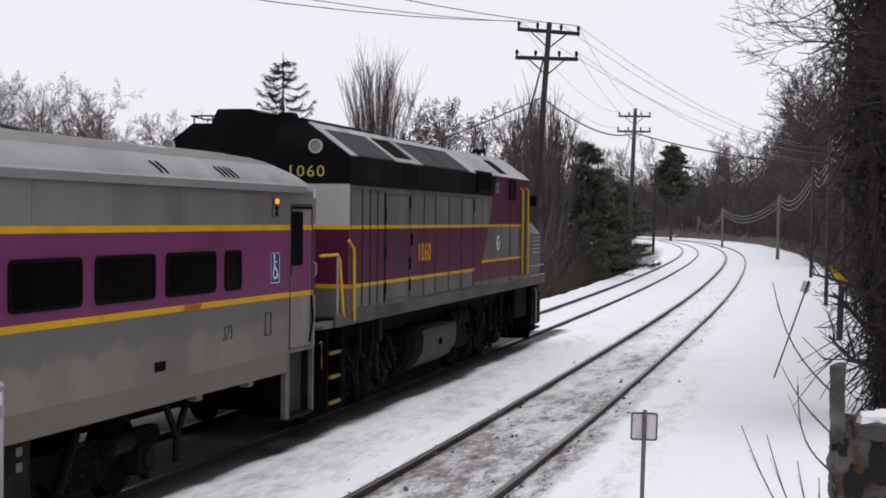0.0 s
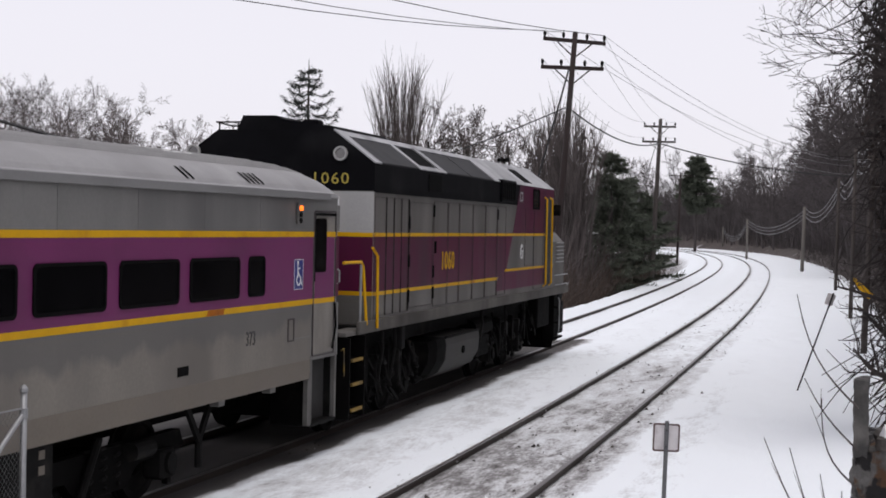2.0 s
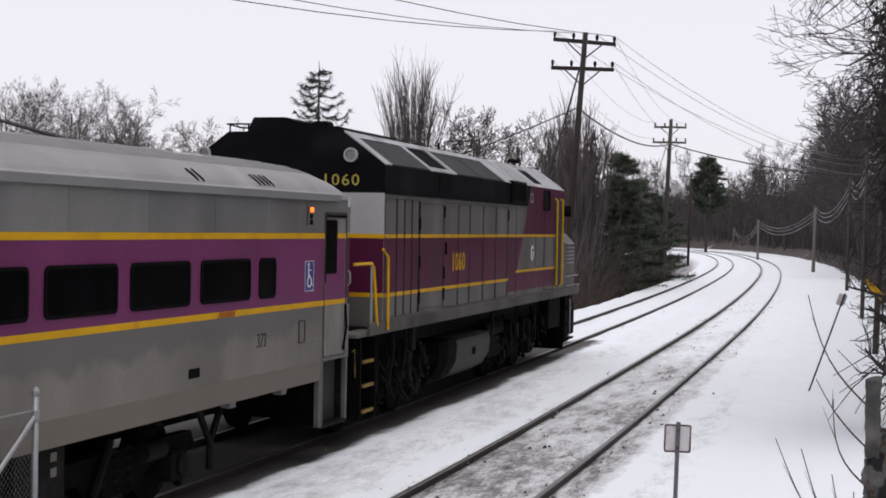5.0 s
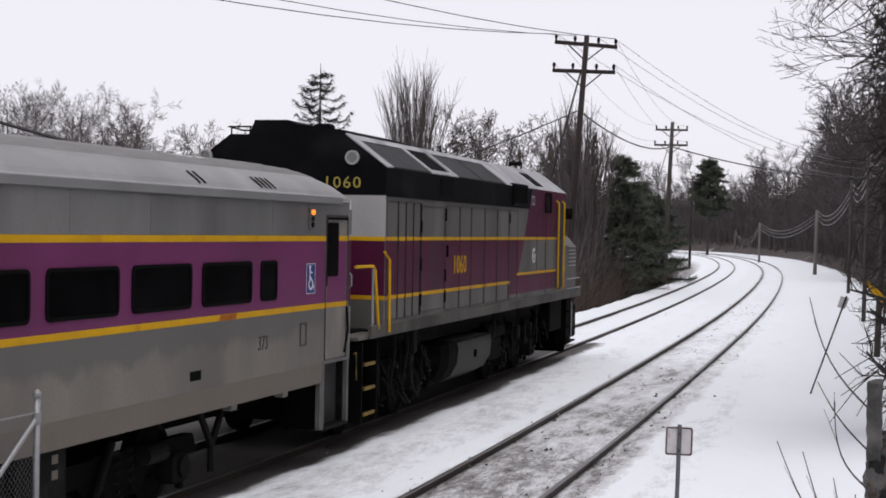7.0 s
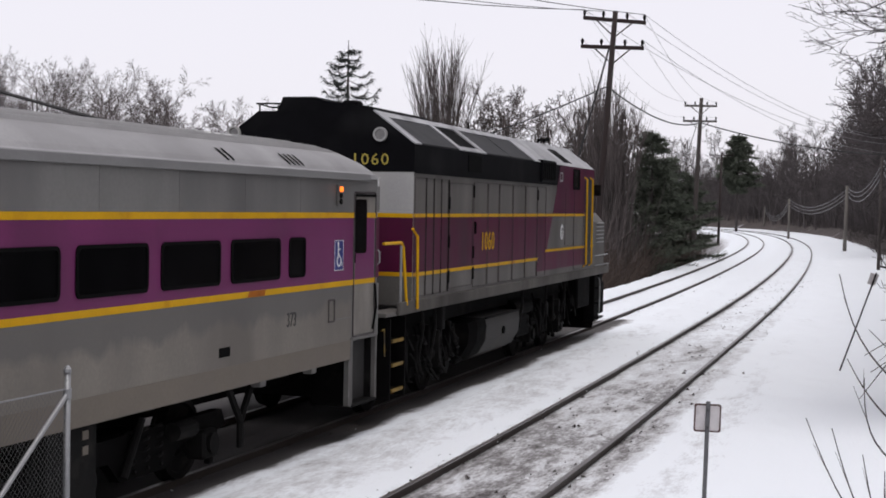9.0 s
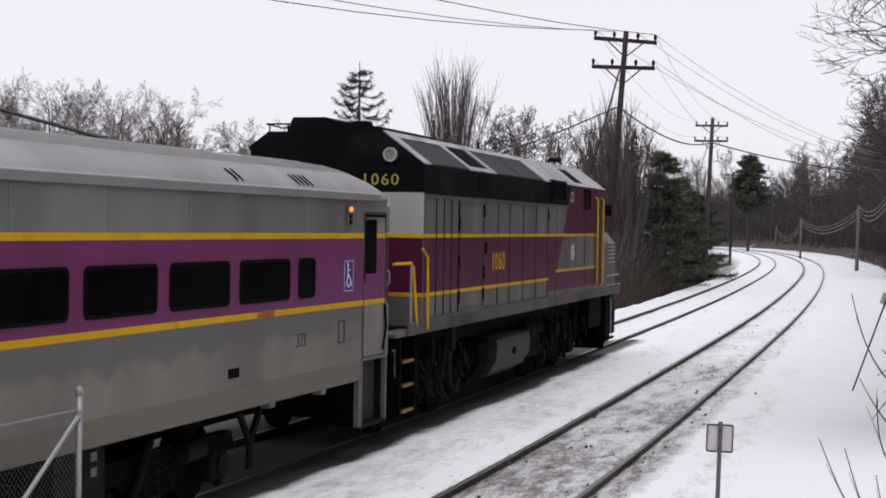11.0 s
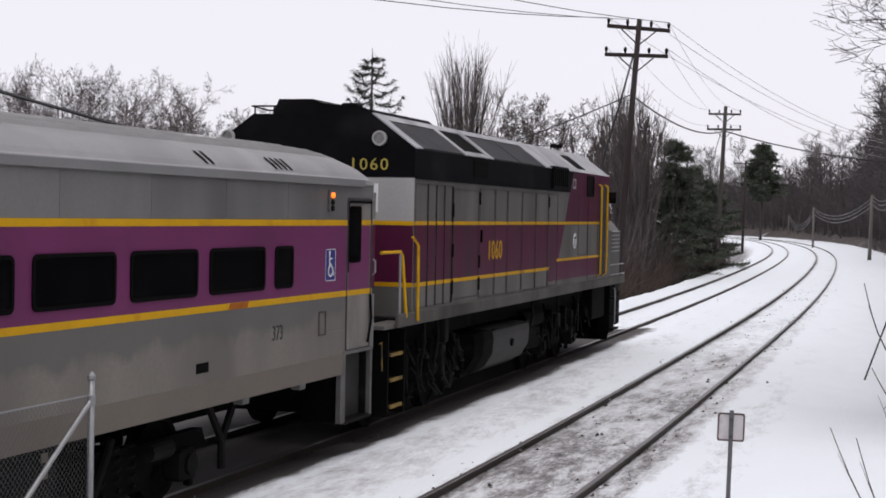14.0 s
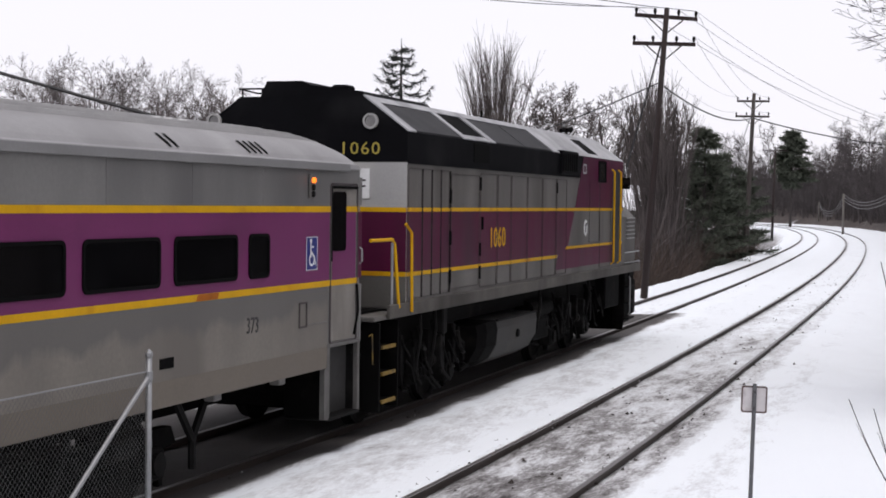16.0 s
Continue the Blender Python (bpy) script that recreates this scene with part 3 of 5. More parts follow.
    for x, z in ((1.12, 3.735), (0.97, 3.775), (0.8, 3.80), (0.6, 3.833), (0.4, 3.857), (0.2, 3.87)):
        part("roof_rib", Shape().loft([[(x - 0.02, y, z - 0.01), (x + 0.02, y, z - 0.015), (x + 0.014, y, z + 0.034), (x - 0.014, y, z + 0.038)] for y in (L + 0.6, -0.95)] + [[(x - 0.02, -0.42, z - 0.045), (x + 0.02, -0.42, z - 0.05), (x + 0.014, -0.42, z - 0.018), (x - 0.014, -0.42, z - 0.014)]]), RIB, c)
    for y in (-3.6, -3.35, -3.05):
        part("roof_fitting", Shape().box(0.66, y, 3.79, 0.76, y + 0.12, 3.85, 0.015), WHITE, c, "small pale roof fitting")
    for y0, n in ((-4.70, 2), (-3.05, 4), (-11.4, 2), (-13.1, 4)):
        for i in range(n):
            y = y0 + i * 0.135
            sl = Shape().loft([[(1.525, y + 0.03, 3.50), (1.525, y + 0.085, 3.50), (1.48, y + 0.085, 3.545), (1.48, y + 0.03, 3.545)],
                               [(1.40, y + 0.005, 3.612), (1.40, y + 0.06, 3.612), (1.375, y + 0.06, 3.63), (1.375, y + 0.005, 3.63)]])
            part("vent_slot", sl, RUBBER, c, "dark slanted roof vent slot")
    # windows
    spans = [(-3.08, -2.60)] + [(-4.63 - 1.55 * i, -3.34 - 1.55 * i) for i in range(12)]
    for side in (-1, 1):
        for y0, y1 in spans:
            o, n = rounded(y0, 2.185, y1, 2.655, 0.07), rounded(y0 + 0.035, 2.22, y1 - 0.035, 2.62, 0.05)
            x = W + 0.004 if side > 0 else -W - 0.022
            w = part("window_frame", ring_plate(x, o, n, 0.018), RUBBER, c, "black rubber window frame")
            part("pane", Shape().plate(x + (0.004 if side > 0 else 0.008), n, 0.006), GLASS, w, "dark tinted window pane")
    # vestibule door with its tall window, and the step well below
    x = W
    df = ring_plate(x, rounded(-0.98, 1.33, -0.16, 3.22, 0.05), rounded(-0.96, 1.345, -0.18, 3.20, 0.04), 0.012)
    part("door_frame", df, SEAM, c)
    door = part("door", Shape().plate(x - 0.0, rounded(-0.93, 1.36, -0.21, 3.17, 0.04), 0.004), DOOR_STEEL, c, "silver vestibule door with purple band")
    part("door_band", Shape().plate(x + 0.004, [(-0.92, 2.08), (-0.22, 2.08), (-0.22, 2.88), (-0.92, 2.88)], 0.003), PURPLE, door)
    part("door_window", Shape().plate(x + 0.007, rounded(-0.92, 2.42, -0.53, 3.12, 0.05), 0.008), GLASS, door, "tall dark door window")
    part("door_head", Shape().plate(x + 0.006, [(-0.95, 3.155), (-0.2, 3.155), (-0.2, 3.185), (-0.95, 3.185)], 0.02), RUBBER, door)
    part("door_edge", Shape().plate(x + 0.006, [(-0.955, 2.3), (-0.935, 2.3), (-0.935, 3.16), (-0.955, 3.16)], 0.012), RUBBER, door)
    part("end_band", Shape().plate(x - 0.001, [(-0.155, 2.08), (-0.02, 2.08), (-0.02, 2.88), (-0.155, 2.88)], 0.003), MAROON, c)
    part("grab_handle", Shape().tube([(x + 0.02, -0.12, 2.25), (x + 0.05, -0.12, 2.28), (x + 0.05, -0.12, 2.42), (x + 0.02, -0.12, 2.45)], 0.012, 6), GALV, c)
    for z0, z1 in ((1.3, 2.0), (2.96, 3.3)):
        part("end_post", Shape().tube([(x - 0.015, -0.07, z0), (x - 0.01, -0.07, z1)], 0.035, 8), STEEL, c)
    part("air_hose", Shape().tube([(x + 0.02, -0.2, 2.0), (x + 0.05, -0.22, 1.7), (x + 0.03, -0.3, 1.4)], 0.015, 6), RUBBER, c)
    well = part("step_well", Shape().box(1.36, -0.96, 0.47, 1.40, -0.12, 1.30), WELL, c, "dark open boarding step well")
    # this side is coloured black to stand in for shade under the coach
    part("well_side", Shape().box(1.0, -1.04, 0.46, 1.50, -0.97, 1.34, 0.012), IRON, well)
    part("well_post", Shape().plate(1.50, [(-1.12, 0.46), (-0.97, 0.44), (-0.97, 1.34), (-1.04, 1.34), (-1.06, 1.06), (-1.12, 1.04)], 0.06), SKIRT_EDGE, well)
    part("well_side", Shape().box(1.0, -0.12, 0.46, 1.50, -0.06, 1.34, 0.012), IRON_GREY, well)
    part("well_post", Shape().box(1.49, -0.12, 0.44, 1.565, -0.07, 1.34, 0.012), SKIRT_EDGE, well)
    part("well_sill", Shape().box(1.0, -1.0, 0.43, 1.57, -0.08, 0.47, 0.01), IRON_GREY, well)
    part("well_head", Shape().box(1.49, -1.0, 1.29, 1.565, -0.08, 1.34, 0.01), SKIRT_EDGE, well)
    # number, panel lines, access sign, lamps
    lettering("number", "373", 0.24, Matrix.Translation((x + 0.006, -2.97, 1.69)) @ ON_SIDE, INK, c, 0.82)
    part("data_plate", Shape().plate(x + 0.004, [(-4.88, 1.42), (-4.62, 1.42), (-4.62, 1.52), (-4.88, 1.52)], 0.006), RUBBER, c, "small dark data plate")
    hatch = ring_plate(x + 0.004, rounded(-1.83, 1.58, -1.62, 1.87, 0.02), rounded(-1.81, 1.60, -1.64, 1.85, 0.015), 0.012)
    part("hatch", hatch, SEAM, c)
    part("hatch_rim", Shape().plate(x + 0.004, [(-1.6, 1.60), (-1.06, 1.60), (-1.06, 1.612), (-1.6, 1.612)], 0.006), STEEL_LOW, c)
    sign = part("access_sign", Shape().plate(x + 0.004, rounded(-1.65, 2.22, -1.35, 2.60, 0.01), 0.004), BLUE, c, "blue accessibility sign with white wheel shape")
    part("border", ring_plate(x + 0.008, rounded(-1.65, 2.22, -1.35, 2.60, 0.01), rounded(-1.642, 2.228, -1.358, 2.592, 0.008), 0.002), WHITE, sign)
    emblem = Shape().disc((x + 0.008, -1.50, 2.34), (1, 0, 0), 0.075, 0.003, 16, 0.052)
    emblem.plate(x + 0.008, [(-1.545, 2.37), (-1.52, 2.37), (-1.52, 2.53), (-1.545, 2.53)], 0.003)
    emblem.plate(x + 0.008, [(-1.52, 2.42), (-1.45, 2.36), (-1.43, 2.375), (-1.51, 2.445)], 0.003)
    emblem.disc((x + 0.008, -1.53, 2.555), (1, 0, 0), 0.027, 0.003, 12)
    emblem.plate(x + 0.008, [(-1.53, 2.475), (-1.45, 2.475), (-1.45, 2.495), (-1.53, 2.495)], 0.003)
    emblem.plate(x + 0.008, [(-1.445, 2.365), (-1.425, 2.375), (-1.39, 2.285), (-1.41, 2.275)], 0.003)
    part("emblem", emblem, WHITE, sign)
    box = part("lamp_box", Shape().box(x, -1.61, 3.04, x + 0.04, -1.51, 3.30, 0.01), SKIRT_EDGE, c, "door lamp housing with lit amber lamp")
    part("lamp", Shape().disc((x + 0.04, -1.56, 3.24), (1, 0, 0), 0.032, 0.03, 12), RED_LAMP, box, "lit orange door lamp")
    for z in (3.16, 3.085):
        part("lamp_lens", Shape().disc((x + 0.04, -1.56, z), (1, 0, 0), 0.035, 0.02, 12), IRON_GREY, box)
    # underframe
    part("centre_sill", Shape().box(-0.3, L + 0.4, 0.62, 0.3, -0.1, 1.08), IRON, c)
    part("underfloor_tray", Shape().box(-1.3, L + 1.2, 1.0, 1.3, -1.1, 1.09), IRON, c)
    # black sheets added on the far side to block the lit snow beyond
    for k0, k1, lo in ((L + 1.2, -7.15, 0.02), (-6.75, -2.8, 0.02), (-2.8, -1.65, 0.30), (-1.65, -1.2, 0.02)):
        part("far_light_block", Shape().box(-1.45, k0, lo, -1.38, k1, 1.07), IRON, c)
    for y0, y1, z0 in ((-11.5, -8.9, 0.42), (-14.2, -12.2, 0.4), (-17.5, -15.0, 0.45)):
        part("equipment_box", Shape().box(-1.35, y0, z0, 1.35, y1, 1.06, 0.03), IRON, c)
    part("hanging_panel", Shape().box(1.30, -7.95, 0.30, 1.42, -7.1, 1.06, 0.015), IRON_GREY, c, "dark underframe panel with two small plates")
    for z in (0.76, 0.90):
        part("panel_plate", Shape().plate(1.42, [(-7.36, z), (-7.26, z), (-7.26, z + 0.08), (-7.36, z + 0.08)], 0.006), SKIRT, c)
    for y in (-2.2, -3.7):
        part("bracket", Shape().box(1.38, y, 0.98, 1.5, y + 0.16, 1.09, 0.01), STEEL_LOW, c)
    part("end_door", Shape().box(-0.5, -0.01, 1.3, 0.5, 0.1, 3.2, 0.03), IRON, c)
    part("coupler", Shape().box(-0.12, -0.1, 0.72, 0.12, 0.55, 1.0, 0.03), IRON, c)
    part("diaphragm", Shape().box(-0.45, 0.1, 1.3, 0.45, 0.5, 3.3, 0.05), RUBBER, c)
    truck(c, -5.6, 2.59, 0.457, False)
    truck(c, -22.0, 2.59, 0.457, False)
    v = Shape()
    v.tube([(1.3, -4.15, 1.06), (1.28, -3.75, 0.6)], 0.045, 6).tube([(1.3, -3.45, 1.06), (1.28, -3.75, 0.6)], 0.045, 6)
    part("strut", v, IRON_GREY, c, "v-shaped hanger strut")
    part("strut", Shape().tube([(1.28, -3.75, 0.6), (1.28, -3.75, 0.3)], 0.04, 6), IRON_GREY, c)
    return c


def locomotive():
    e = thing("diesel_locomotive", label="grey, maroon and black diesel locomotive with yellow stripes", category="locomotive")
    W, Y0, Y1 = 1.55, 1.62, 15.5
    EAVE, TOP, HALF = 3.94, 4.42, 0.90
    low = [(-W, 1.58), (W, 1.58), (W, 3.54), (-W, 3.54)]
    part("cowl", Shape().loft([[(x, y, z) for x, z in low] for y in (Y0, Y1)]), LOCO_GREY, e, "weathered grey cowl with panel seams")
    up = [(-W, 3.54), (W, 3.54), (W, EAVE), (HALF, TOP), (-HALF, TOP), (-W, EAVE)]
    part("upper_cowl", Shape().loft([[(x, y, z) for x, z in up] for y in (Y0, Y1)]), LOCO_BLACK, e, "sooty black upper cowl")
    # rear wall
    part("end_panel", Shape().box(-W + 0.01, Y0 - 0.012, 1.62, W - 0.002, Y0, 3.53), LOCO_WHITE, e, "pale grey rear wall panel")
    part("end_foot", Shape().box(-W + 0.01, Y0 - 0.018, 1.60, W - 0.002, Y0 - 0.012, 2.03), LOCO_GREY, e)
    part("end_band", Shape().box(-W + 0.01, Y0 - 0.02, 2.08, W - 0.002, Y0 - 0.012, 2.88), MAROON, e)
    for z in (2.05, 2.905):
        part("end_stripe", Shape().box(-W + 0.01, Y0 - 0.022, z - 0.03, W - 0.002, Y0 - 0.012, z + 0.03), YELLOW, e)
    part("end_door", Shape().box(-0.42, Y0 - 0.05, 1.6, 0.42, Y0 - 0.02, 3.45, 0.02), LOCO_GREY, e)
    part("notice", Shape().box(0.75, Y0 - 0.03, 3.05, 1.02, Y0 - 0.012, 3.45), WHITE, e, "white notice plate on the rear wall")
    for z in (3.28, 3.2):
        part("notice_bar", Shape().box(0.8, Y0 - 0.034, z, 0.97, Y0 - 0.03, z + 0.025), INK, e)
    lettering("number", "1060", 0.24, Matrix.Translation((0.87, Y0 - 0.006, 3.71)) @ ON_REAR, NUMBER, e, 1.12, 1.14)
    for x, z in ((1.03, 4.08), (-1.28, 4.09)):
        h = part("headlight", Shape().disc((x, Y0, z), (0, -1, 0), 0.105, 0.05, 20, 0.078), LOCO_WHITE, e, "round rear marker light")
        part("lens", Shape().disc((x, Y0, z), (0, -1, 0), 0.078, 0.025, 16), LENS, h)
    # roof gear
    hump = [[(x, y, z) for x, z in ((-0.66, 4.42), (0.92, 4.42), (0.84, 4.49), (0.1, 4.58), (-0.05, 4.64), (-0.56, 4.64))] for y in (1.75, 4.4)]
    part("exhaust_housing", Shape().loft(hump), LOCO_BLACK, e, "black roof exhaust housing")
    part("exhaust_stack", Shape().box(0.2, 2.2, 4.5, 0.45, 2.5, 4.62, 0.03), LOCO_BLACK, e)
    rr = Shape()
    for a, b in (((-1.0, 1.9, 4.42), (-1.0, 1.9, 4.55)), ((-0.7, 1.9, 4.42), (-0.7, 1.9, 4.55)), ((-1.05, 1.9, 4.55), (-0.62, 1.9, 4.55)), ((-1.05, 2.5, 4.53), (-0.62, 2.5, 4.53)), ((-1.05, 1.9, 4.55), (-1.05, 2.5, 4.53))):
        rr.tube([a, b], 0.013, 5)
    part("roof_rail", rr, IRON_GREY, e, "small roof grab rail")
    for y, w, l, h in ((3.6, 0.35, 0.25, 0.09), (7.6, 0.5, 1.3, 0.07), (10.2, 0.5, 1.4, 0.05), (4.9, 0.2, 0.2, 0.12), (12.9, 0.25, 0.9, 0.06)):
        part("roof_hatch", Shape().box(0.15, y, TOP - 0.01, 0.15 + w, y + l, TOP + h, 0.02), LOCO_BLACK, e)
    horn = Shape()
    for dx in (-0.08, 0.05):
        horn.tube([(0.95 + dx, 12.6, 4.42), (0.95 + dx, 12.6, 4.5), (0.95 + dx, 12.9, 4.52)], [0.02, 0.03, 0.06], 8)
    part("horn", horn, IRON, e, "black air horn")
    part("antenna", Shape().tube([(0.3, 9.0, TOP), (0.3, 9.0, TOP + 0.25)], 0.02, 6), IRON, e)

    def slope(y0, y1, k0, k1, lift=0.0):
        """A quad on the right-hand roof slope between heights k0 and k1 of it."""
        dx, dz = (EAVE - TOP), (HALF - W)
        n = Vector((-dx, 0, -dz)).normalized()
        p = [Vector((W + (HALF - W) * k, y, EAVE + (TOP - EAVE) * k)) for y, k in ((y0, k0), (y1, k0), (y1, k1), (y0, k1))]
        return [q + n * lift for q in p], n

    def panel(name, y0, y1, k0, k1, material, lift=0.006, thick=0.012, label=""):
        q, n = slope(y0, y1, k0, k1, lift)
        return part(name, Shape().loft([q, [p + n * thick for p in q]]), material, e, label)
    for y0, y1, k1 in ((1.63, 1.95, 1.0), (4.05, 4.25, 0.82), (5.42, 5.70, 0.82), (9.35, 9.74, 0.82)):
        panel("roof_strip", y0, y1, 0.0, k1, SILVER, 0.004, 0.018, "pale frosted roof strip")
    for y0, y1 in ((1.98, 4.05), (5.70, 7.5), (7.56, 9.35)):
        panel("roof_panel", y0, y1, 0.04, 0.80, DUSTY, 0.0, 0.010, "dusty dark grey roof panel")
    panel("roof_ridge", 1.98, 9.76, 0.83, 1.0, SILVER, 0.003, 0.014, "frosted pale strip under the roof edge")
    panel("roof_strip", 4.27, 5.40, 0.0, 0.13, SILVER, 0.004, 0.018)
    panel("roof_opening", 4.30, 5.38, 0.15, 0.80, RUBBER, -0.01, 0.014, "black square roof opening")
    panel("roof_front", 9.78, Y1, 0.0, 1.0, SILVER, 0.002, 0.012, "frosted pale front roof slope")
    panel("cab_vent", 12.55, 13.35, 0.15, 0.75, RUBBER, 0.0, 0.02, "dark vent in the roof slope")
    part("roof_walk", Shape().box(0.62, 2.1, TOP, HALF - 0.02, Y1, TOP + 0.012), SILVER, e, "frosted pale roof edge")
    # side colours
    for side in (1, -1):
        def lay(name, poly, material, k, label="", side=side):
            return part(name, Shape().plate(W + 0.002 * k if side > 0 else -W - 0.002 * k - 0.004, poly, 0.004), material, e, label)
        lay("maroon_side", [(Y0, 2.08), (10.45, 2.08), (11.05, 2.88), (Y0, 2.88)], MAROON, 0, "broad maroon side band")
        lay("maroon_cab", [(11.1, 2.94), (Y1, 2.94), (Y1, 3.94), (11.75, 3.94)], MAROON, 1, "maroon cab side")
        lay("maroon_foot", [(9.6, 1.80), (Y1, 1.80), (Y1, 2.16), (10.35, 2.16), (10.40, 2.08), (9.85, 2.08)], MAROON, 1)
        lay("stripe", [(Y0, 2.02), (9.7, 2.02), (9.75, 2.075), (Y0, 2.075)], YELLOW, 2, "yellow side stripe")
        lay("stripe", [(10.36, 2.165), (Y1, 2.165), (Y1, 2.215), (10.40, 2.215)], YELLOW, 2)
        lay("stripe", [(Y0, 2.88), (Y1, 2.88), (Y1, 2.935), (Y0, 2.935)], YELLOW, 2)
        part("side_sill", Shape().box(W - 0.02 if side > 0 else -W - 0.03, 0.95, 1.50, W + 0.03 if side > 0 else -W + 0.02, Y1 + 2.0, 1.68, 0.01), SILL, e, "grimy grey frame sill")
    x = W
    for y0, y1, z0, z1 in ((1.66, 2.2, 1.72, 3.46), (2.24, 2.6, 1.72, 3.46), (2.64, 3.0, 1.72, 3.46), (3.03, 3.38, 1.72, 3.46), (3.48, 4.85, 1.76, 3.42), (4.92, 5.8, 1.72, 3.46), (5.86, 6.6, 1.72, 3.46), (6.66, 7.6, 1.72, 3.46), (7.66, 8.6, 1.72, 3.46), (8.66, 9.6, 1.72, 3.46), (9.66, 10.4, 1.72, 3.46), (12.3, 13.2, 2.25, 3.46), (13.25, 14.3, 1.72, 3.46)):
        o, n = rounded(y0, z0, y1, z1, 0.02, 1), rounded(y0 + 0.006, z0 + 0.006, y1 - 0.006, z1 - 0.006, 0.015, 1)
        part("panel_seam", ring_plate(x, o, n, 0.011), SEAM, e)
    for y in (2.22, 2.62, 3.02, 3.43):
        part("door_gap", Shape().box(x - 0.01, y - 0.010, 1.72, x + 0.0125, y + 0.010, 3.46), RUBBER, e)
    for y, z in ((3.43, 3.1), (3.43, 2.5), (3.43, 1.95), (4.88, 3.3), (4.88, 1.95), (4.88, 2.3), (9.63, 3.3), (5.0, 2.7)):
        part("latch", Shape().box(x, y - 0.03, z - 0.1, x + 0.03, y + 0.03, z + 0.1, 0.008), RUBBER, e, "black door latch")
    part("rain_strip", Shape().box(x, Y0, 3.52, x + 0.02, 11.4, 3.555), LOCO_BLACK, e)
    intake = part("intake_box", Shape().box(x - 0.3, 9.85, 3.56, x + 0.05, 11.15, 4.0, 0.02), LOCO_BLACK, e, "black air intake box")
    for i in range(7):
        part("louvre", Shape().box(x + 0.05, 9.92 + i * 0.17, 3.62, x + 0.065, 10.0 + i * 0.17, 3.94), RUBBER, intake)
    part("side_vent", Shape().box(x, 4.55, 3.62, x + 0.012, 5.35, 3.90, 0.004), RUBBER, e)
    # cab
    win = part("cab_window", ring_plate(x + 0.006, rounded(13.05, 3.46, 13.75, 3.90, 0.05), rounded(13.11, 3.51, 13.69, 3.85, 0.04), 0.02), RUBBER, e, "black framed cab side window")
    part("pane", Shape().plate(x + 0.008, rounded(13.11, 3.51, 13.69, 3.85, 0.04), 0.006), GLASS, win)
    part("cab_door", Shape().plate(x + 0.006, rounded(14.45, 1.75, 15.15, 3.75, 0.04), 0.008), DUSTY, e, "dark recessed cab door")
    # nose: sloping windscreen, snub front
    nose = [(1.52, 1.55), (1.52, 2.75), (1.30, 3.0), (-1.30, 3.0), (-1.52, 2.75), (-1.52, 1.55)]
    rings = [[(xx * k, y, z if z < 2.7 else z - dz) for xx, z in nose] for y, k, dz in ((Y1, 1, 0), (17.15, 0.995, 0.05), (17.55, 0.92, 0.18), (17.75, 0.82, 0.35))]
    part("nose", Shape().loft(rings), LOCO_GREY, e, "grey snub nose")
    ws = [[(xx, Y1, z) for xx, z in ((-1.5, 2.9), (1.5, 2.9), (1.5, 3.9), (0.9, 4.38), (-0.9, 4.38), (-1.5, 3.9))], [(xx, y, z) for xx, y, z in ((-1.4, 16.15, 2.95), (1.4, 16.15, 2.95), (1.42, 15.65, 3.85), (0.85, 15.55, 4.3), (-0.85, 15.55, 4.3), (-1.42, 15.65, 3.85))]]
    part("cab_front", Shape().loft(ws), LOCO_BLACK, e, "black windscreen surround")
    for i in range(6):
        part("nose_louvre", Shape().box(1.50, 16.1, 2.25 + i * 0.09, 1.54, 17.0, 2.275 + i * 0.09), LOCO_WHITE, e)
    part("cab_roof_lip", Shape().box(-0.92, Y1 - 0.02, 4.3, 0.92, Y1 + 0.12, 4.43, 0.02), SILVER, e)
    for y in (14.3, 14.95):
        part("handrail", Shape().tube([(x + 0.02, y, 1.75), (x + 0.08, y, 1.8), (x + 0.08, y, 3.70), (x + 0.02, y, 3.75)], 0.022, 6), YELLOW, e, "yellow cab handrail")
    part("mirror", Shape().box(x + 0.02, 15.3, 3.35, x + 0.2, 15.36, 3.6, 0.01), IRON, e)
    part("nose_rail", Shape().tube([(1.54, 15.9, 1.95), (1.54, 17.5, 1.95)], 0.015, 6), GALV, e)
    part("nose_rail", Shape().tube([(1.54, 15.9, 1.72), (1.54, 17.6, 1.72), (1.50, 17.65, 1.5)], 0.015, 6), GALV, e)
    lettering("number", "1060", 0.45, Matrix.Translation((x + 0.008, 5.86, 2.45)) @ ON_SIDE, YELLOW, e, 0.95, 1.08)
    logo = part("emblem", Shape().plate(x + 0.002, [(12.0 + 0.15 * math.cos(a), 2.55 + 0.16 * math.sin(a)) for a in np.linspace(0, 2 * math.pi, 20, endpoint=False)], 0.004), WHITE, e, "white round emblem with a dark bar")
    part("emblem_bar", Shape().plate(x + 0.006, [(11.9, 2.59), (12.1, 2.59), (12.1, 2.64), (12.03, 2.64), (12.03, 2.44), (11.97, 2.44), (11.97, 2.64), (11.9, 2.64)][:4], 0.003).plate(x + 0.006, [(11.97, 2.44), (12.03, 2.44), (12.03, 2.59), (11.97, 2.59)], 0.003), INK, logo)
    part("cab_sign", ring_plate(x + 0.006, rounded(11.72, 3.60, 11.98, 3.80, 0.01, 1), rounded(11.76, 3.64, 11.94, 3.76, 0.01, 1), 0.004), SILVER, e)
    # rear platform, steps and rails
    part("platform", Shape().box(-1.5, 0.55, 1.49, 1.52, Y0, 1.55, 0.01), LOCO_GREY, e, "rear end platform")
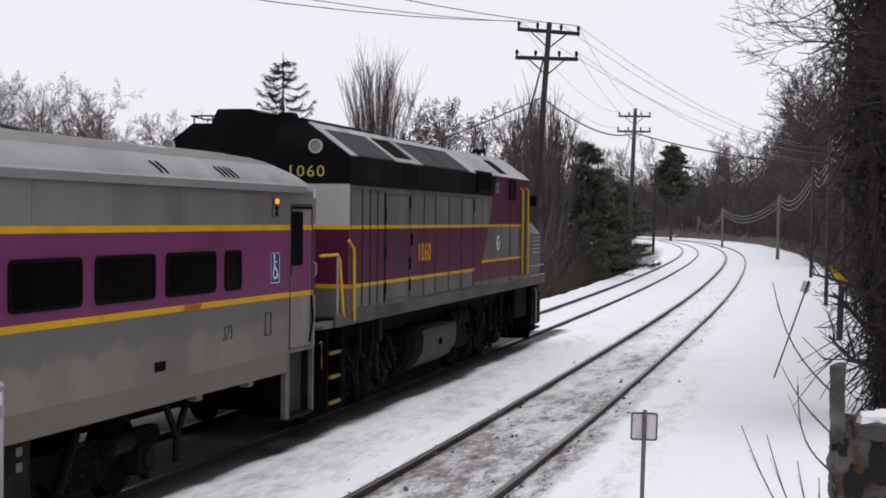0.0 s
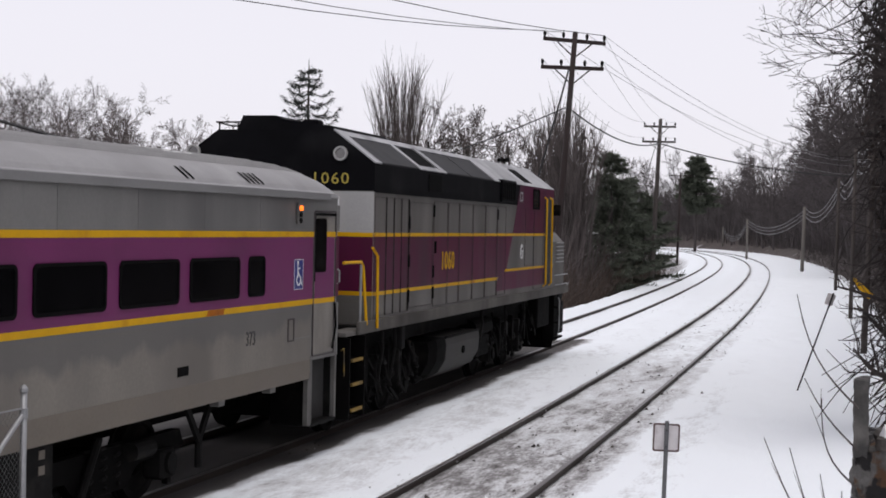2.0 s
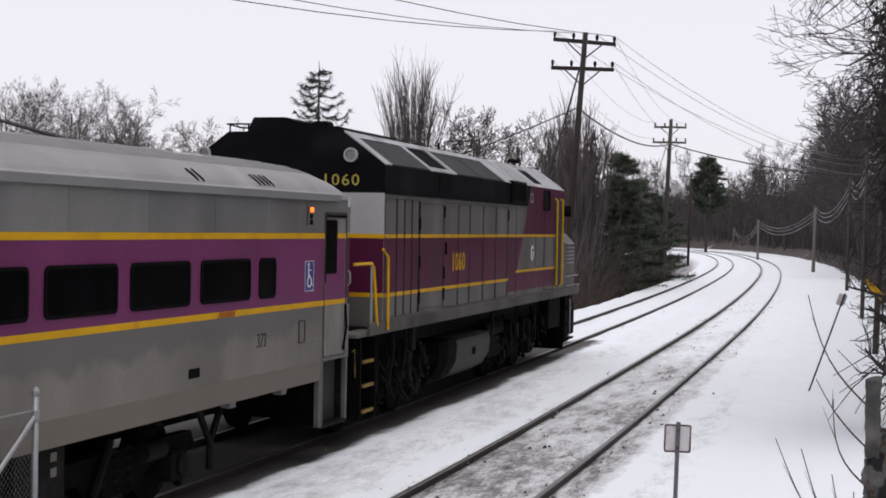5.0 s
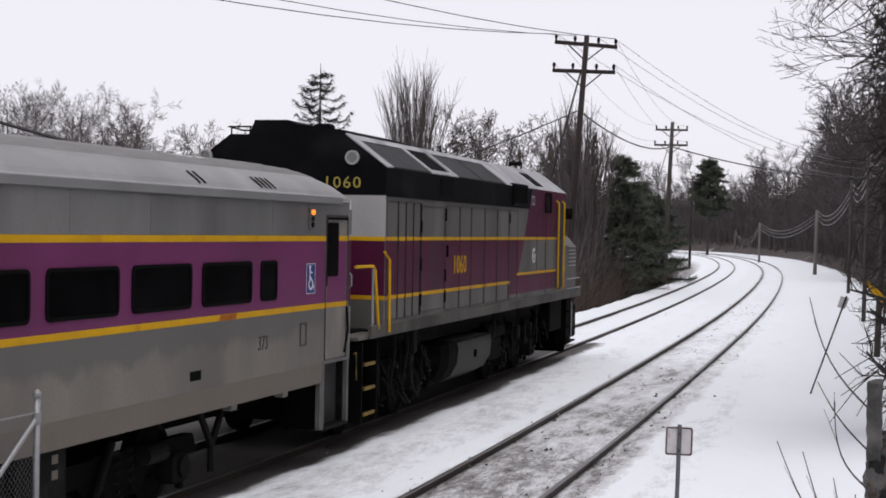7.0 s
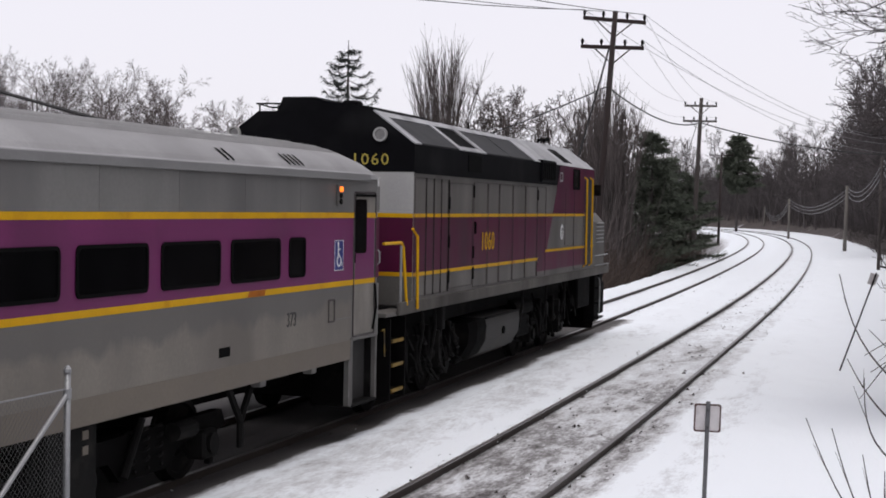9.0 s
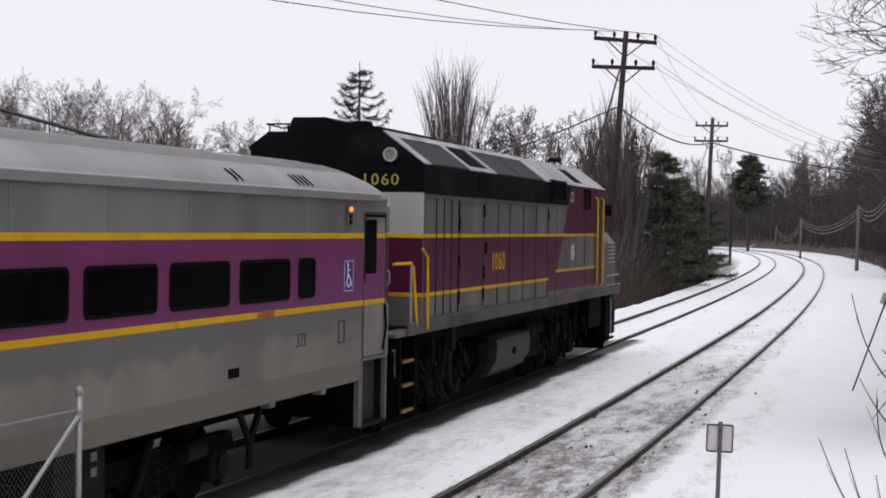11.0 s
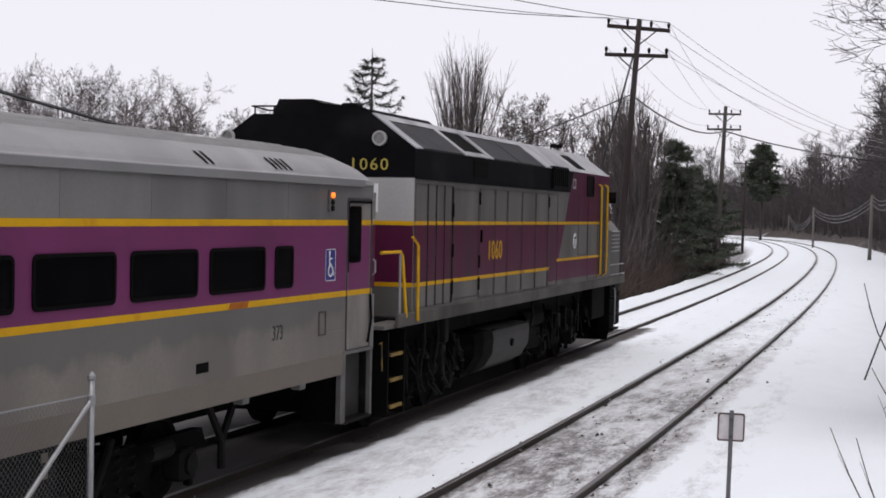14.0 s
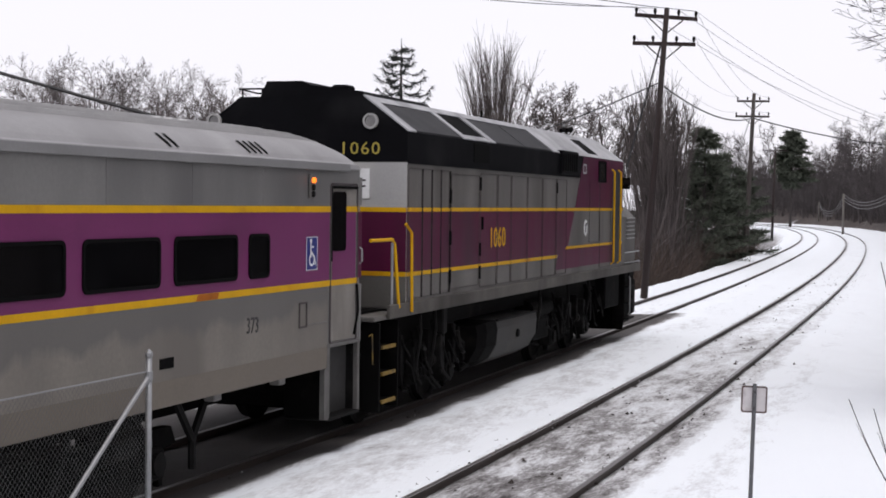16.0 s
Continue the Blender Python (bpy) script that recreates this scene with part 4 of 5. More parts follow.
    part("rear_rail", Shape().tube([(x - 0.02, 0.35, 2.52), (x - 0.02, 1.12, 2.52), (x - 0.02, 1.22, 2.46), (x + 0.02, 1.30, 1.62)], 0.022, 8), YELLOW, e, "yellow rear platform handrail")
    part("rear_rail", Shape().tube([(x + 0.0, 1.58, 2.72), (x + 0.05, 1.68, 2.60), (x + 0.05, 1.72, 1.55)], 0.022, 8), YELLOW, e, "yellow rear grab rail")
    part("rail_post", Shape().tube([(x - 0.03, 1.16, 1.55), (x - 0.03, 1.16, 2.48)], 0.018, 6), GALV, e)
    st = part("steps", Shape().box(1.05, 0.72, 0.35, 1.1, 1.42, 1.45), IRON, e, "black step well with yellow-edged treads")
    for z in (0.42, 0.78, 1.12):
        part("tread", Shape().box(1.08, 0.78, z, 1.5, 1.36, z + 0.03), IRON, st)
        part("tread_edge", Shape().box(1.49, 0.86, z - 0.005, 1.52, 1.34, z + 0.04), TREAD, st, "worn yellow tread edge")
    for y in (0.72, 1.4):
        part("stringer", Shape().box(1.1, y, 0.32, 1.52, y + 0.04, 1.46), IRON, st)
    part("cut_lever", Shape().tube([(1.5, 0.42, 1.32), (1.5, 0.52, 1.34), (1.5, 0.55, 0.95)], 0.009, 6), TREAD, e)
    part("rear_pilot", Shape().box(-1.4, 0.45, 0.35, 1.0, 0.6, 1.44, 0.02), IRON, e)
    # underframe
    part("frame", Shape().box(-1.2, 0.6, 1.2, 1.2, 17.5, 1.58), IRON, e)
    # added sheet, closes off the bright far side below the locomotive
    part("far_light_screen", Shape().box(-1.45, 0.7, 0.3, -1.35, 16.2, 1.56), IRON, e)
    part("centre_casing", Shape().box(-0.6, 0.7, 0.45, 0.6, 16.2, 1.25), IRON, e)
    tank = []
    for y in (6.3, 8.75):
        tank.append([(xx, y, z - 0.13) for xx, z in ((-1.42, 1.24), (1.42, 1.24), (1.45, 1.1), (1.43, 0.85), (1.30, 0.62), (1.05, 0.48), (0.8, 0.42), (-0.8, 0.42), (-1.05, 0.48), (-1.30, 0.62), (-1.43, 0.85), (-1.45, 1.1))])
    tk = part("fuel_tank", Shape().loft(tank), TANK, e, "dusty rounded steel fuel tank")
    part("tank_strap", Shape().box(1.40, 6.3, 1.09, 1.46, 8.75, 1.125, 0.01), IRON_GREY, tk)
    part("filler", Shape().tube([(1.42, 7.5, 0.82), (1.47, 7.5, 0.82)], 0.07, 10), RUBBER, tk)
    part("tank_end", Shape().loft([[(q[0] * 0.93, 5.5, 0.66 + (q[2] - 0.66) * 0.9) for q in tank[0]], [(q[0] * 0.99, 5.75, q[2]) for q in tank[0]], [(q[0] * 0.995, 6.296, q[2]) for q in tank[0]]]), IRON, tk)
    part("air_reservoir", Shape().tube([(1.2, 8.8, 1.1), (1.2, 10.2, 1.1)], 0.18, 14), IRON, e)
    part("battery_box", Shape().box(0.9, 8.8, 0.55, 1.35, 10.0, 0.95, 0.03), IRON, e)
    rng = random.Random(5)
    for _ in range(44):
        y = rng.choice((rng.uniform(1.9, 4.8), rng.uniform(8.4, 15.2)))
        z = rng.uniform(0.75, 1.4)
        part("pipe", Shape().tube([(1.3, y, z), (1.36, y + rng.uniform(-0.1, 0.1), z - rng.uniform(0.1, 0.4)), (1.34, y + rng.uniform(0.1, 0.5), z - rng.uniform(0.2, 0.5))], rng.uniform(0.015, 0.035), 5), rng.choice((IRON_GREY, IRON, IRON_GREY)), e)
    for y in (2.6, 3.25, 9.1, 11.2, 13.0):
        part("sand_pipe", Shape().tube([(1.4, y, 1.5), (1.42, y, 1.2), (1.3, y + 0.05, 0.5)], 0.028, 6), IRON_GREY, e)
    part("bell_bracket", Shape().box(1.36, 3.35, 1.12, 1.5, 3.55, 1.52, 0.02), IRON_GREY, e)
    part("sand_box", Shape().box(1.0, 14.5, 0.78, 1.42, 15.9, 1.54, 0.03), IRON, e)
    truck(e, 3.2, 2.74, 0.508, True)
    truck(e, 12.3, 2.74, 0.508, True)
    # black plate added to fill the dark area at each truck, brackets before it
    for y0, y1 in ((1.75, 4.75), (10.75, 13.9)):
        part("truck_dark_fill", Shape().box(1.12, y0, 0.62, 1.2, y1, 1.25, 0.02), IRON, e)
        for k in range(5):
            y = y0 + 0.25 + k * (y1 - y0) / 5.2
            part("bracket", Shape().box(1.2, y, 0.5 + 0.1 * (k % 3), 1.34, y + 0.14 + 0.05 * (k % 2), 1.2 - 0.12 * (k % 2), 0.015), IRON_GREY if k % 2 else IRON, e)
    plough = [[(-1.3, 16.9, 0.16), (1.3, 16.9, 0.16), (1.45, 16.9, 1.5), (-1.45, 16.9, 1.5)], [(-1.2, 17.4, 0.26), (1.2, 17.4, 0.26), (1.4, 17.75, 1.5), (-1.4, 17.75, 1.5)]]
    part("front_pilot", Shape().loft(plough), IRON, e, "black front pilot")
    front = part("front_steps", Shape().box(1.15, 16.5, 0.35, 1.42, 17.1, 1.5, 0.02), IRON, e)
    for z in (0.42, 0.78, 1.14):
        part("tread", Shape().box(1.40, 16.5, z, 1.53, 17.1, z + 0.05, 0.008), IRON_GREY, front)
    part("grab_rail", Shape().tube([(1.53, 16.45, 0.55), (1.56, 16.45, 0.6), (1.56, 16.45, 1.35), (1.53, 16.45, 1.4)], 0.016, 6), GALV, front)
    part("snow_shield", Shape().box(1.30, 17.2, 0.5, 1.45, 17.6, 1.3, 0.04), IRON, front)
    part("coupler", Shape().box(-0.12, 0.0, 0.72, 0.12, 0.7, 1.0, 0.03), IRON, e)
    return e


COACH, LOCO = coach(), locomotive()


def ride(slide, back, front):
    """The pose of a vehicle whose trucks, back and front metres along it, stand on the far track."""
    a, b = on_track(JOINT + slide + back, APART), on_track(JOINT + slide + front, APART)
    way = Vector((b[0] - a[0], b[1] - a[1], 0)).normalized()
    at = Vector((b[0], b[1], 0)) - way * front
    return pose(at.x, at.y, 0, 0, 0, math.degrees(math.atan2(-way.x, way.y)))


def motions():
    walk(COACH, [(t, ride(d, -22.0, -5.6)) for t, d in SLIDES])
    walk(LOCO, [(t, ride(d, 3.2, 12.3)) for t, d in SLIDES])
    for ax, y, r in ROLLING:
        walk(ax, [(t, pose(0, y, r, -math.degrees(d / r))) for t, d in SLIDES])


# ---- poles and wires ----
def pole(base, top, arms, wood, label, r=0.15, group=""):
    """A wooden line pole. arms: (height along the pole 0..1, half length, direction)."""
    b, t = Vector(base), Vector(top)
    p = thing("utility_pole", pose(*base), label, "utility pole", group)
    d = t - b
    part("shaft", Shape().tube([(0, 0, 0), d * 0.5, d], [r, r * 0.85, r * 0.68], 12), wood, p, smooth=True)
    ends = []
    for k, half, way in arms:
        c, w = d * k, Vector(way).normalized()
        side = Vector((w.y, -w.x, 0))
        c2 = c - side * (r + 0.02)
        a = part("crossarm", Shape().loft([[c2 + w * q + side * i + Vector((0, 0, j)) for i, j in ((-0.05, -0.06), (0.05, -0.06), (0.05, 0.06), (-0.05, 0.06))] for q in (-half, half)]), wood, p)
        for s in (-1, 1):
            part("brace", Shape().tube([c2 + w * (s * half * 0.55) - Vector((0, 0, 0.06)), c - Vector((0, 0, 0.55)) - side * r], 0.022, 4), wood, p)
        for q in (-half * 0.95, -half * 0.35, half * 0.4, half * 0.95):
            i0 = c2 + w * q + Vector((0, 0, 0.06))
            part("insulator", Shape().tube([i0, i0 + Vector((0, 0, 0.06)), i0 + Vector((0, 0, 0.13)), i0 + Vector((0, 0, 0.2))], [0.02, 0.045, 0.058, 0.03], 8), IRON_GREY, a)
            ends.append(b + i0 + Vector((0, 0, 0.2)))
    return p, ends


def wire(a, b, sag, r=0.012, material=CABLE, name="cable", label="overhead line wire hanging between poles"):
    a, b = Vector(a), Vector(b)
    pts = [a.lerp(b, k / 14) - Vector((0, 0, 4 * sag * (k / 14) * (1 - k / 14))) for k in range(15)]
    ob = part(name, Shape().tube(pts, r, 4), material)
    return tagged(ob, label, "cable", "overhead wires")


ARM = (0.958, 0.2, -0.04)
P1, E1 = pole((-10.42, 48.6, -0.6), (-9.82, 48.8, 9.45), [(0.972, 1.02, (0.965, 0.25, -0.07)), (0.885, 1.02, (0.968, 0.25, -0.02))], WOOD, "leaning dark wooden utility pole with two crossarms", 0.125, "utility poles")
P2, E2 = pole((-13.62, 92.6, -0.4), (-13.28, 92.75, 9.85), [(0.955, 0.98, (0.95, 0.28, 0.0)), (0.865, 1.02, (0.95, 0.28, 0.0))], WOOD_MID, "brown-grey wooden utility pole with two crossarms", 0.16, "utility poles")
P3, E3 = pole((-23.6, 181, -1), (-23.4, 181, 10.0), [(0.965, 1.4, (0.97, 0.24, 0))], WOOD, "distant dark utility pole with one crossarm", 0.16, "utility poles")
# a pole out of view carries the wires on to the left; another stands in the trees on the slope
LEFT, RIGHT = Vector((-21.0, 4.0, 8.5)), Vector((0.8, 96.0, 7.6))
for i, (dx, dz) in enumerate(((-1.0, 0.45), (-0.35, 0.9), (0.9, 1.9))):
    wire(E1[(0, 1, 3)[i]], LEFT + Vector((dx, 0, dz)), 1.15, 0.012, CABLE_PALE if i == 1 else CABLE)
for i, (a, dz) in enumerate(((0, -0.2), (2, 0.15), (3, 0.3), (7, -0.5))):
    wire(E1[a], RIGHT + Vector((0, 0, dz)), 1.6, 0.009, CABLE_PALE)
for i, j in ((0, 0), (3, 3), (7, 7), (4, 4)):
    wire(E1[i], E2[j], 0.75, 0.008, CABLE_PALE)
joint1, joint2 = Vector((-10.0, 48.6, 7.0)), Vector((-13.3, 92.5, 8.35))
wire(joint1, joint2, 0.55, 0.035, CABLE, label="thick black telephone cable between poles")
wire(joint2, RIGHT + Vector((0, 0, -1.0)), 0.6, 0.035, CABLE, label="thick black telephone cable between poles")
wire(joint1, joint1 + Vector((-6.4, -4.2, -2.9)), 0.15, 0.02, CABLE, label="slack cable running down from the pole")
wire((-9.95, 48.5, 8.2), (-10.9, 48.0, 4.2), 0.0, 0.03, CABLE, name="guy_wire", label="steel guy wire bracing the pole")
wire((-13.4, 92.6, 8.6), (-16.1, 92.3, -0.6), 0.0, 0.025, CABLE_PALE, name="guy_wire", label="steel guy wire bracing the pole")
wire((-33.0, 22.0, 9.9), (-13.2, 27.3, 4.0), 0.2, 0.035, CABLE, label="thick black cable sagging behind the coach")

# low line of posts along the slope
LOW = []
for base, top, r in (((-26.0, 257.0, -0.1), (-26.0, 257.0, 3.9), 0.13), ((-15.6, 182.0, -0.1), (-15.6, 182.0, 4.6), 0.14), ((-6.5, 128.3, -0.1), (-6.4, 128.3, 5.25), 0.16), ((-2.55, 86.0, 0), (-2.5, 86.0, 6.1), 0.10), ((-1.15, 57.4, 0.0), (-1.1, 57.4, 6.2), 0.08), ((-0.45, 39.3, 0.1), (-0.3, 39.3, 6.2), 0.085)):
    b, t = Vector(base), Vector(top)
    p = thing("line_post", pose(*base), "slim weathered wooden line post", "line post", "line posts by the slope")
    part("shaft", Shape().tube([(0, 0, 0), t - b], [r, r * 0.8], 10), WOOD_MID if base[1] < 90 else WOOD_GREY, p, smooth=True)
    part("bracket", Shape().box(-0.05, -0.05, (t - b).z - 0.7, 0.09 + r, 0.05, (t - b).z - 0.62), IRON_GREY, p)
    LOW.append(t)
    if base[1] < 40:
        part("marker_tag", Shape().loft([[(-0.32, -0.16, 1.80), (-0.32, -0.19, 1.80), (-0.26, -0.19, 1.90), (-0.26, -0.16, 1.90)], [(0.10, -0.16, 1.35), (0.10, -0.19, 1.35), (0.20, -0.19, 1.48), (0.20, -0.16, 1.48)]]), YELLOW, p, "bright yellow slanted marker tag")
for a, b in zip(LOW[:-1], LOW[1:]):
    for dz in (-0.15, -0.45, -0.8):
        wire(a + Vector((0.1, 0, dz)), b + Vector((0.1, 0, dz)), (b - a).length * 0.022, 0.022, CABLE_PALE, label="pale low wire sagging between line posts")
for dz in (-0.15, -0.45, -0.8):
    wire(LOW[-1] + Vector((0.1, 0, dz)), Vector((1.6, 22, 7.0 + dz)), 0.5, 0.016, CABLE_PALE, label="pale low wire sagging between line posts")


# ---- lineside things ----
def signpost():
    """A square plate seen from behind, on the far side of its post."""
    s = thing("signpost", pose(-1.78, 13.0, -0.1), "small square sign plate on a grey steel post", "signpost")
    m = pose(0, 0, 0, 0, 1.2, 12)
    post = part("post", Shape().box(-0.018, -0.012, 0, 0.018, 0.012, 1.53, 0.004), POST, s)
    post.matrix_basis = m
    plate = part("plate", Shape().plate(0.014, rounded(-0.112, 1.268, 0.112, 1.505, 0.02, 3), 0.004), SIGN_BACK, s, "pale square sign plate with a brown rim")
    plate.matrix_basis = m @ pose(0, 0, 0, 0, 0, 90)
    rim = part("rim", ring_plate(0.011, rounded(-0.114, 1.266, 0.114, 1.507, 0.02, 3), rounded(-0.100, 1.281, 0.100, 1.492, 0.015, 3), 0.009), RIM, plate)
    for z in (1.31, 1.455):
        b = part("bolt", Shape().disc((0, -0.012, z), (0, -1, 0), 0.012, 0.01, 8), INK, post)
    return s


signpost()


def leaning_marker():
    s = thing("leaning_marker", pose(-1.62, 31.2, -0.1), "leaning thin dark post with a small grey plate", "marker post")
    part("post", Shape().tube([(0, 0, 0), (0.66, 0.1, 1.98)], 0.018, 6), IRON_GREY, s)
    part("plate", Shape().loft([[(0.48, 0.12, 1.76), (0.62, 0.12, 1.72), (0.63, 0.135, 1.72), (0.49, 0.135, 1.76)], [(0.55, 0.13, 1.98), (0.70, 0.13, 1.94), (0.71, 0.145, 1.94), (0.56, 0.145, 1.98)]]), SIGN_BACK, s)
    return s


leaning_marker()


def fence():
    """Chain-link fence between the tracks that ends at a braced post."""
    f = thing("chain_link_fence", label="galvanised chain-link fence with a braced end post", category="fence")
    a, b = Vector((-6.61, 10.81, 0)), Vector((-6.62, 1.2, 0))
    d = (b - a).normalized()
    L = (b - a).length
    n = Vector((-d.y, d.x, 0))
    for k in (0.0, 3.0, 6.0, 9.0):
        q = a + d * k
        post = part("post", Shape().tube([q + Vector((0, 0, -0.2)), q + Vector((0, 0, 1.66))], 0.028, 10), GALV, f, smooth=True)
        part("cap", Shape().tube([q + Vector((0, 0, 1.65)), q + Vector((0, 0, 1.68)), q + Vector((0, 0, 1.71))], [0.035, 0.034, 0.012], 10), GALV, post)
    part("brace", Shape().tube([a + Vector((0, 0, 1.48)), a + d * 1.55 + Vector((0, 0, 0.35))], 0.021, 8), GALV, f, "diagonal pipe brace")
    part("brace_band", Shape().tube([a + Vector((0, 0, 1.44)), a + Vector((0, 0, 1.52))], 0.036, 10), GALV, f)
    part("top_wire", Shape().tube([a + Vector((0, 0, 1.52)), b + Vector((0, 0, 1.50))], 0.008, 5), GALV, f)
    mesh = Shape()
    H, p = 1.5, 0.058
    k = -H
    while k < L:
        for s in (1, -1):
            u0, u1 = (k, k + H)
            z0, z1 = (0.02, H + 0.02) if s > 0 else (H + 0.02, 0.02)
            lo, hi = max(u0, 0.02), min(u1, L)
            if hi > lo:
                za = z0 + (z1 - z0) * (lo - u0) / H
                zb = z0 + (z1 - z0) * (hi - u0) / H
                off = n * (0.002 * s)
                mesh.tube([a + d * lo + off + Vector((0, 0, za)), a + d * hi + off + Vector((0, 0, zb))], 0.0016, 3, False)
        k += p
    w = part("chain_link", mesh, WIRE, f, "woven diamond wire mesh")
    tagged(w, kind="stuff")
    return f


fence()


def mottled_masonry():
    """Grey lichened mortar with black holes and rust runs."""
    m = mat("mottled old masonry", (0.10, 0.096, 0.092), 0.95, 0, 0.45, 5, 45, 0.5, (0.045, 0.04, 0.037), 0.45)
    n, l = m.node_tree.nodes, m.node_tree.links
    p = n["Principled BSDF"]
    out = p.inputs["Base Color"].links[0].from_socket
    co = n.new("ShaderNodeTexCoord")
    for scale, lo, hi, colour in ((5.5, 0.52, 0.60, (0.06, 0.03, 0.014, 1)), (5.0, 0.48, 0.53, (0.006, 0.005, 0.005, 1))):
        shift = n.new("ShaderNodeMapping")
        shift.inputs["Location"].default_value = (scale, 2.1, 0.4)
        shift.inputs["Scale"].default_value = (1, 1, 0.8)
        l.new(co.outputs["Object"], shift.inputs["Vector"])
        tex = n.new("ShaderNodeTexNoise")
        tex.inputs["Scale"].default_value, tex.inputs["Detail"].default_value = scale, 3
        l.new(shift.outputs[0], tex.inputs["Vector"])
        edge = n.new("ShaderNodeMapRange")
        edge.inputs["From Min"].default_value, edge.inputs["From Max"].default_value = lo, hi
        l.new(tex.outputs["Fac"], edge.inputs["Value"])
        mix = n.new("ShaderNodeMix")
        mix.data_type = "RGBA"
        l.new(edge.outputs[0], mix.inputs["Factor"])
        l.new(out, mix.inputs["A"])
        mix.inputs["B"].default_value = colour
        out = mix.outputs["Result"]
    l.new(out, p.inputs["Base Color"])
    return m


def rough_block(x0, y0, z0, x1, y1, z1, n, seed, rough):
    """A block whose faces are pitted and whose edges are worn."""
    bm = bmesh.new()
    bmesh.ops.create_cube(bm, size=1)
    bmesh.ops.subdivide_edges(bm, edges=bm.edges[:], cuts=n, use_grid_fill=True)
    sh = Shape()
    bm.verts.index_update()
    pts = []
    for v in bm.verts:
        c = v.co.copy()
        worn = sorted(abs(q) for q in c)[1] / 0.5
        c *= 1 - 0.035 * max(0.0, worn - 0.75) / 0.25
        q = Vector((x0 + (x1 - x0) * (c.x + 0.5), y0 + (y1 - y0) * (c.y + 0.5), z0 + (z1 - z0) * (c.z + 0.5)))
        d = noise.fractal(q * 4 + Vector((seed, 0, 0)), 0.8, 2.0, 4) * rough
        pts.append(q + v.normal * d)
    sh.add(pts, [[p.index for p in f.verts] for f in bm.faces])
    bm.free()
    return sh


def stone_pier():
    """The broken end of an old masonry wall beside the snow, its corner standing higher."""
    s = thing("stone_wall", pose(-0.20, 13.3, -0.15), "crumbling mottled masonry wall end with snow on top", "stone wall")
    old = mottled_masonry()
    part("core", rough_block(0.0, 0.0, 0.0, 2.3, 1.4, 1.42, 22, 3, 0.07), old, s)
    part("corner_slab", rough_block(-0.02, 0.03, 1.3, 0.10, 0.4, 1.98, 9, 8, 0.025), CONCRETE, s, "grey concrete corner slab")
    part("capping", rough_block(0.16, -0.05, 1.38, 2.3, 0.5, 1.50, 10, 5, 0.04), STONE, s)
    for k, (a, w) in enumerate(((0.22, 0.26), (0.62, 0.5), (1.3, 0.6))):
        part("snow_cap", rough_block(a, 0.0, 1.47, a + w, 0.4, 1.58, 6, 20 + k, 0.03), SNOW_PLAIN, s, "small heap of snow")
    return s


stone_pier()


def sapling(base, tip, bow, side=0):
    b, t = Vector(base), Vector(tip)
    sh = Shape()
    pts = []
    for k in range(9):
        u = k / 8
        pts.append(b.lerp(t, u) + Vector((-bow * math.sin(math.pi * u), 0, -abs(bow) * 0.9 * math.sin(math.pi * u))))
    sh.tube(pts, [0.0085 * (1 - 0.65 * k / 8) + 0.001 for k in range(9)], 5)
    rng = random.Random(round(tip[0] * 1000 + side))
    for k in (5,):
        q = pts[k]
        e = q + (pts[k + 1] - q) * 1.2 + Vector((rng.uniform(-0.12, 0.06), 0, rng.uniform(0.05, 0.18)))
        sh.tube([q, e], [0.004, 0.0015], 4)
    return tagged(part("bare_sapling", sh, BARK), "thin bare whip-like sapling in the snow", "sapling", "bare saplings")


for base, tip, bow in (((-0.10, 13.2, -0.05), (-0.95, 13.2, 1.31), 0.07), ((-0.14, 13.0, -0.05), (-0.73, 13.1, 1.25), 0.05), ((-0.16, 13.1, -0.05), (-0.48, 13.2, 1.03), 0.03), ((-0.18, 13.2, 1.60), (-0.715, 13.4, 2.53), 0.08), ((-0.18, 13.2, 1.25), (-0.63, 13.3, 1.82), 0.03), ((-0.18, 13.1, 0.95), (-0.485, 13.3, 1.66), 0.09), ((-0.2, 13.0, -0.05), (-0.30, 13.2, 0.9), 0.02)):
    sapling(base, tip, bow)


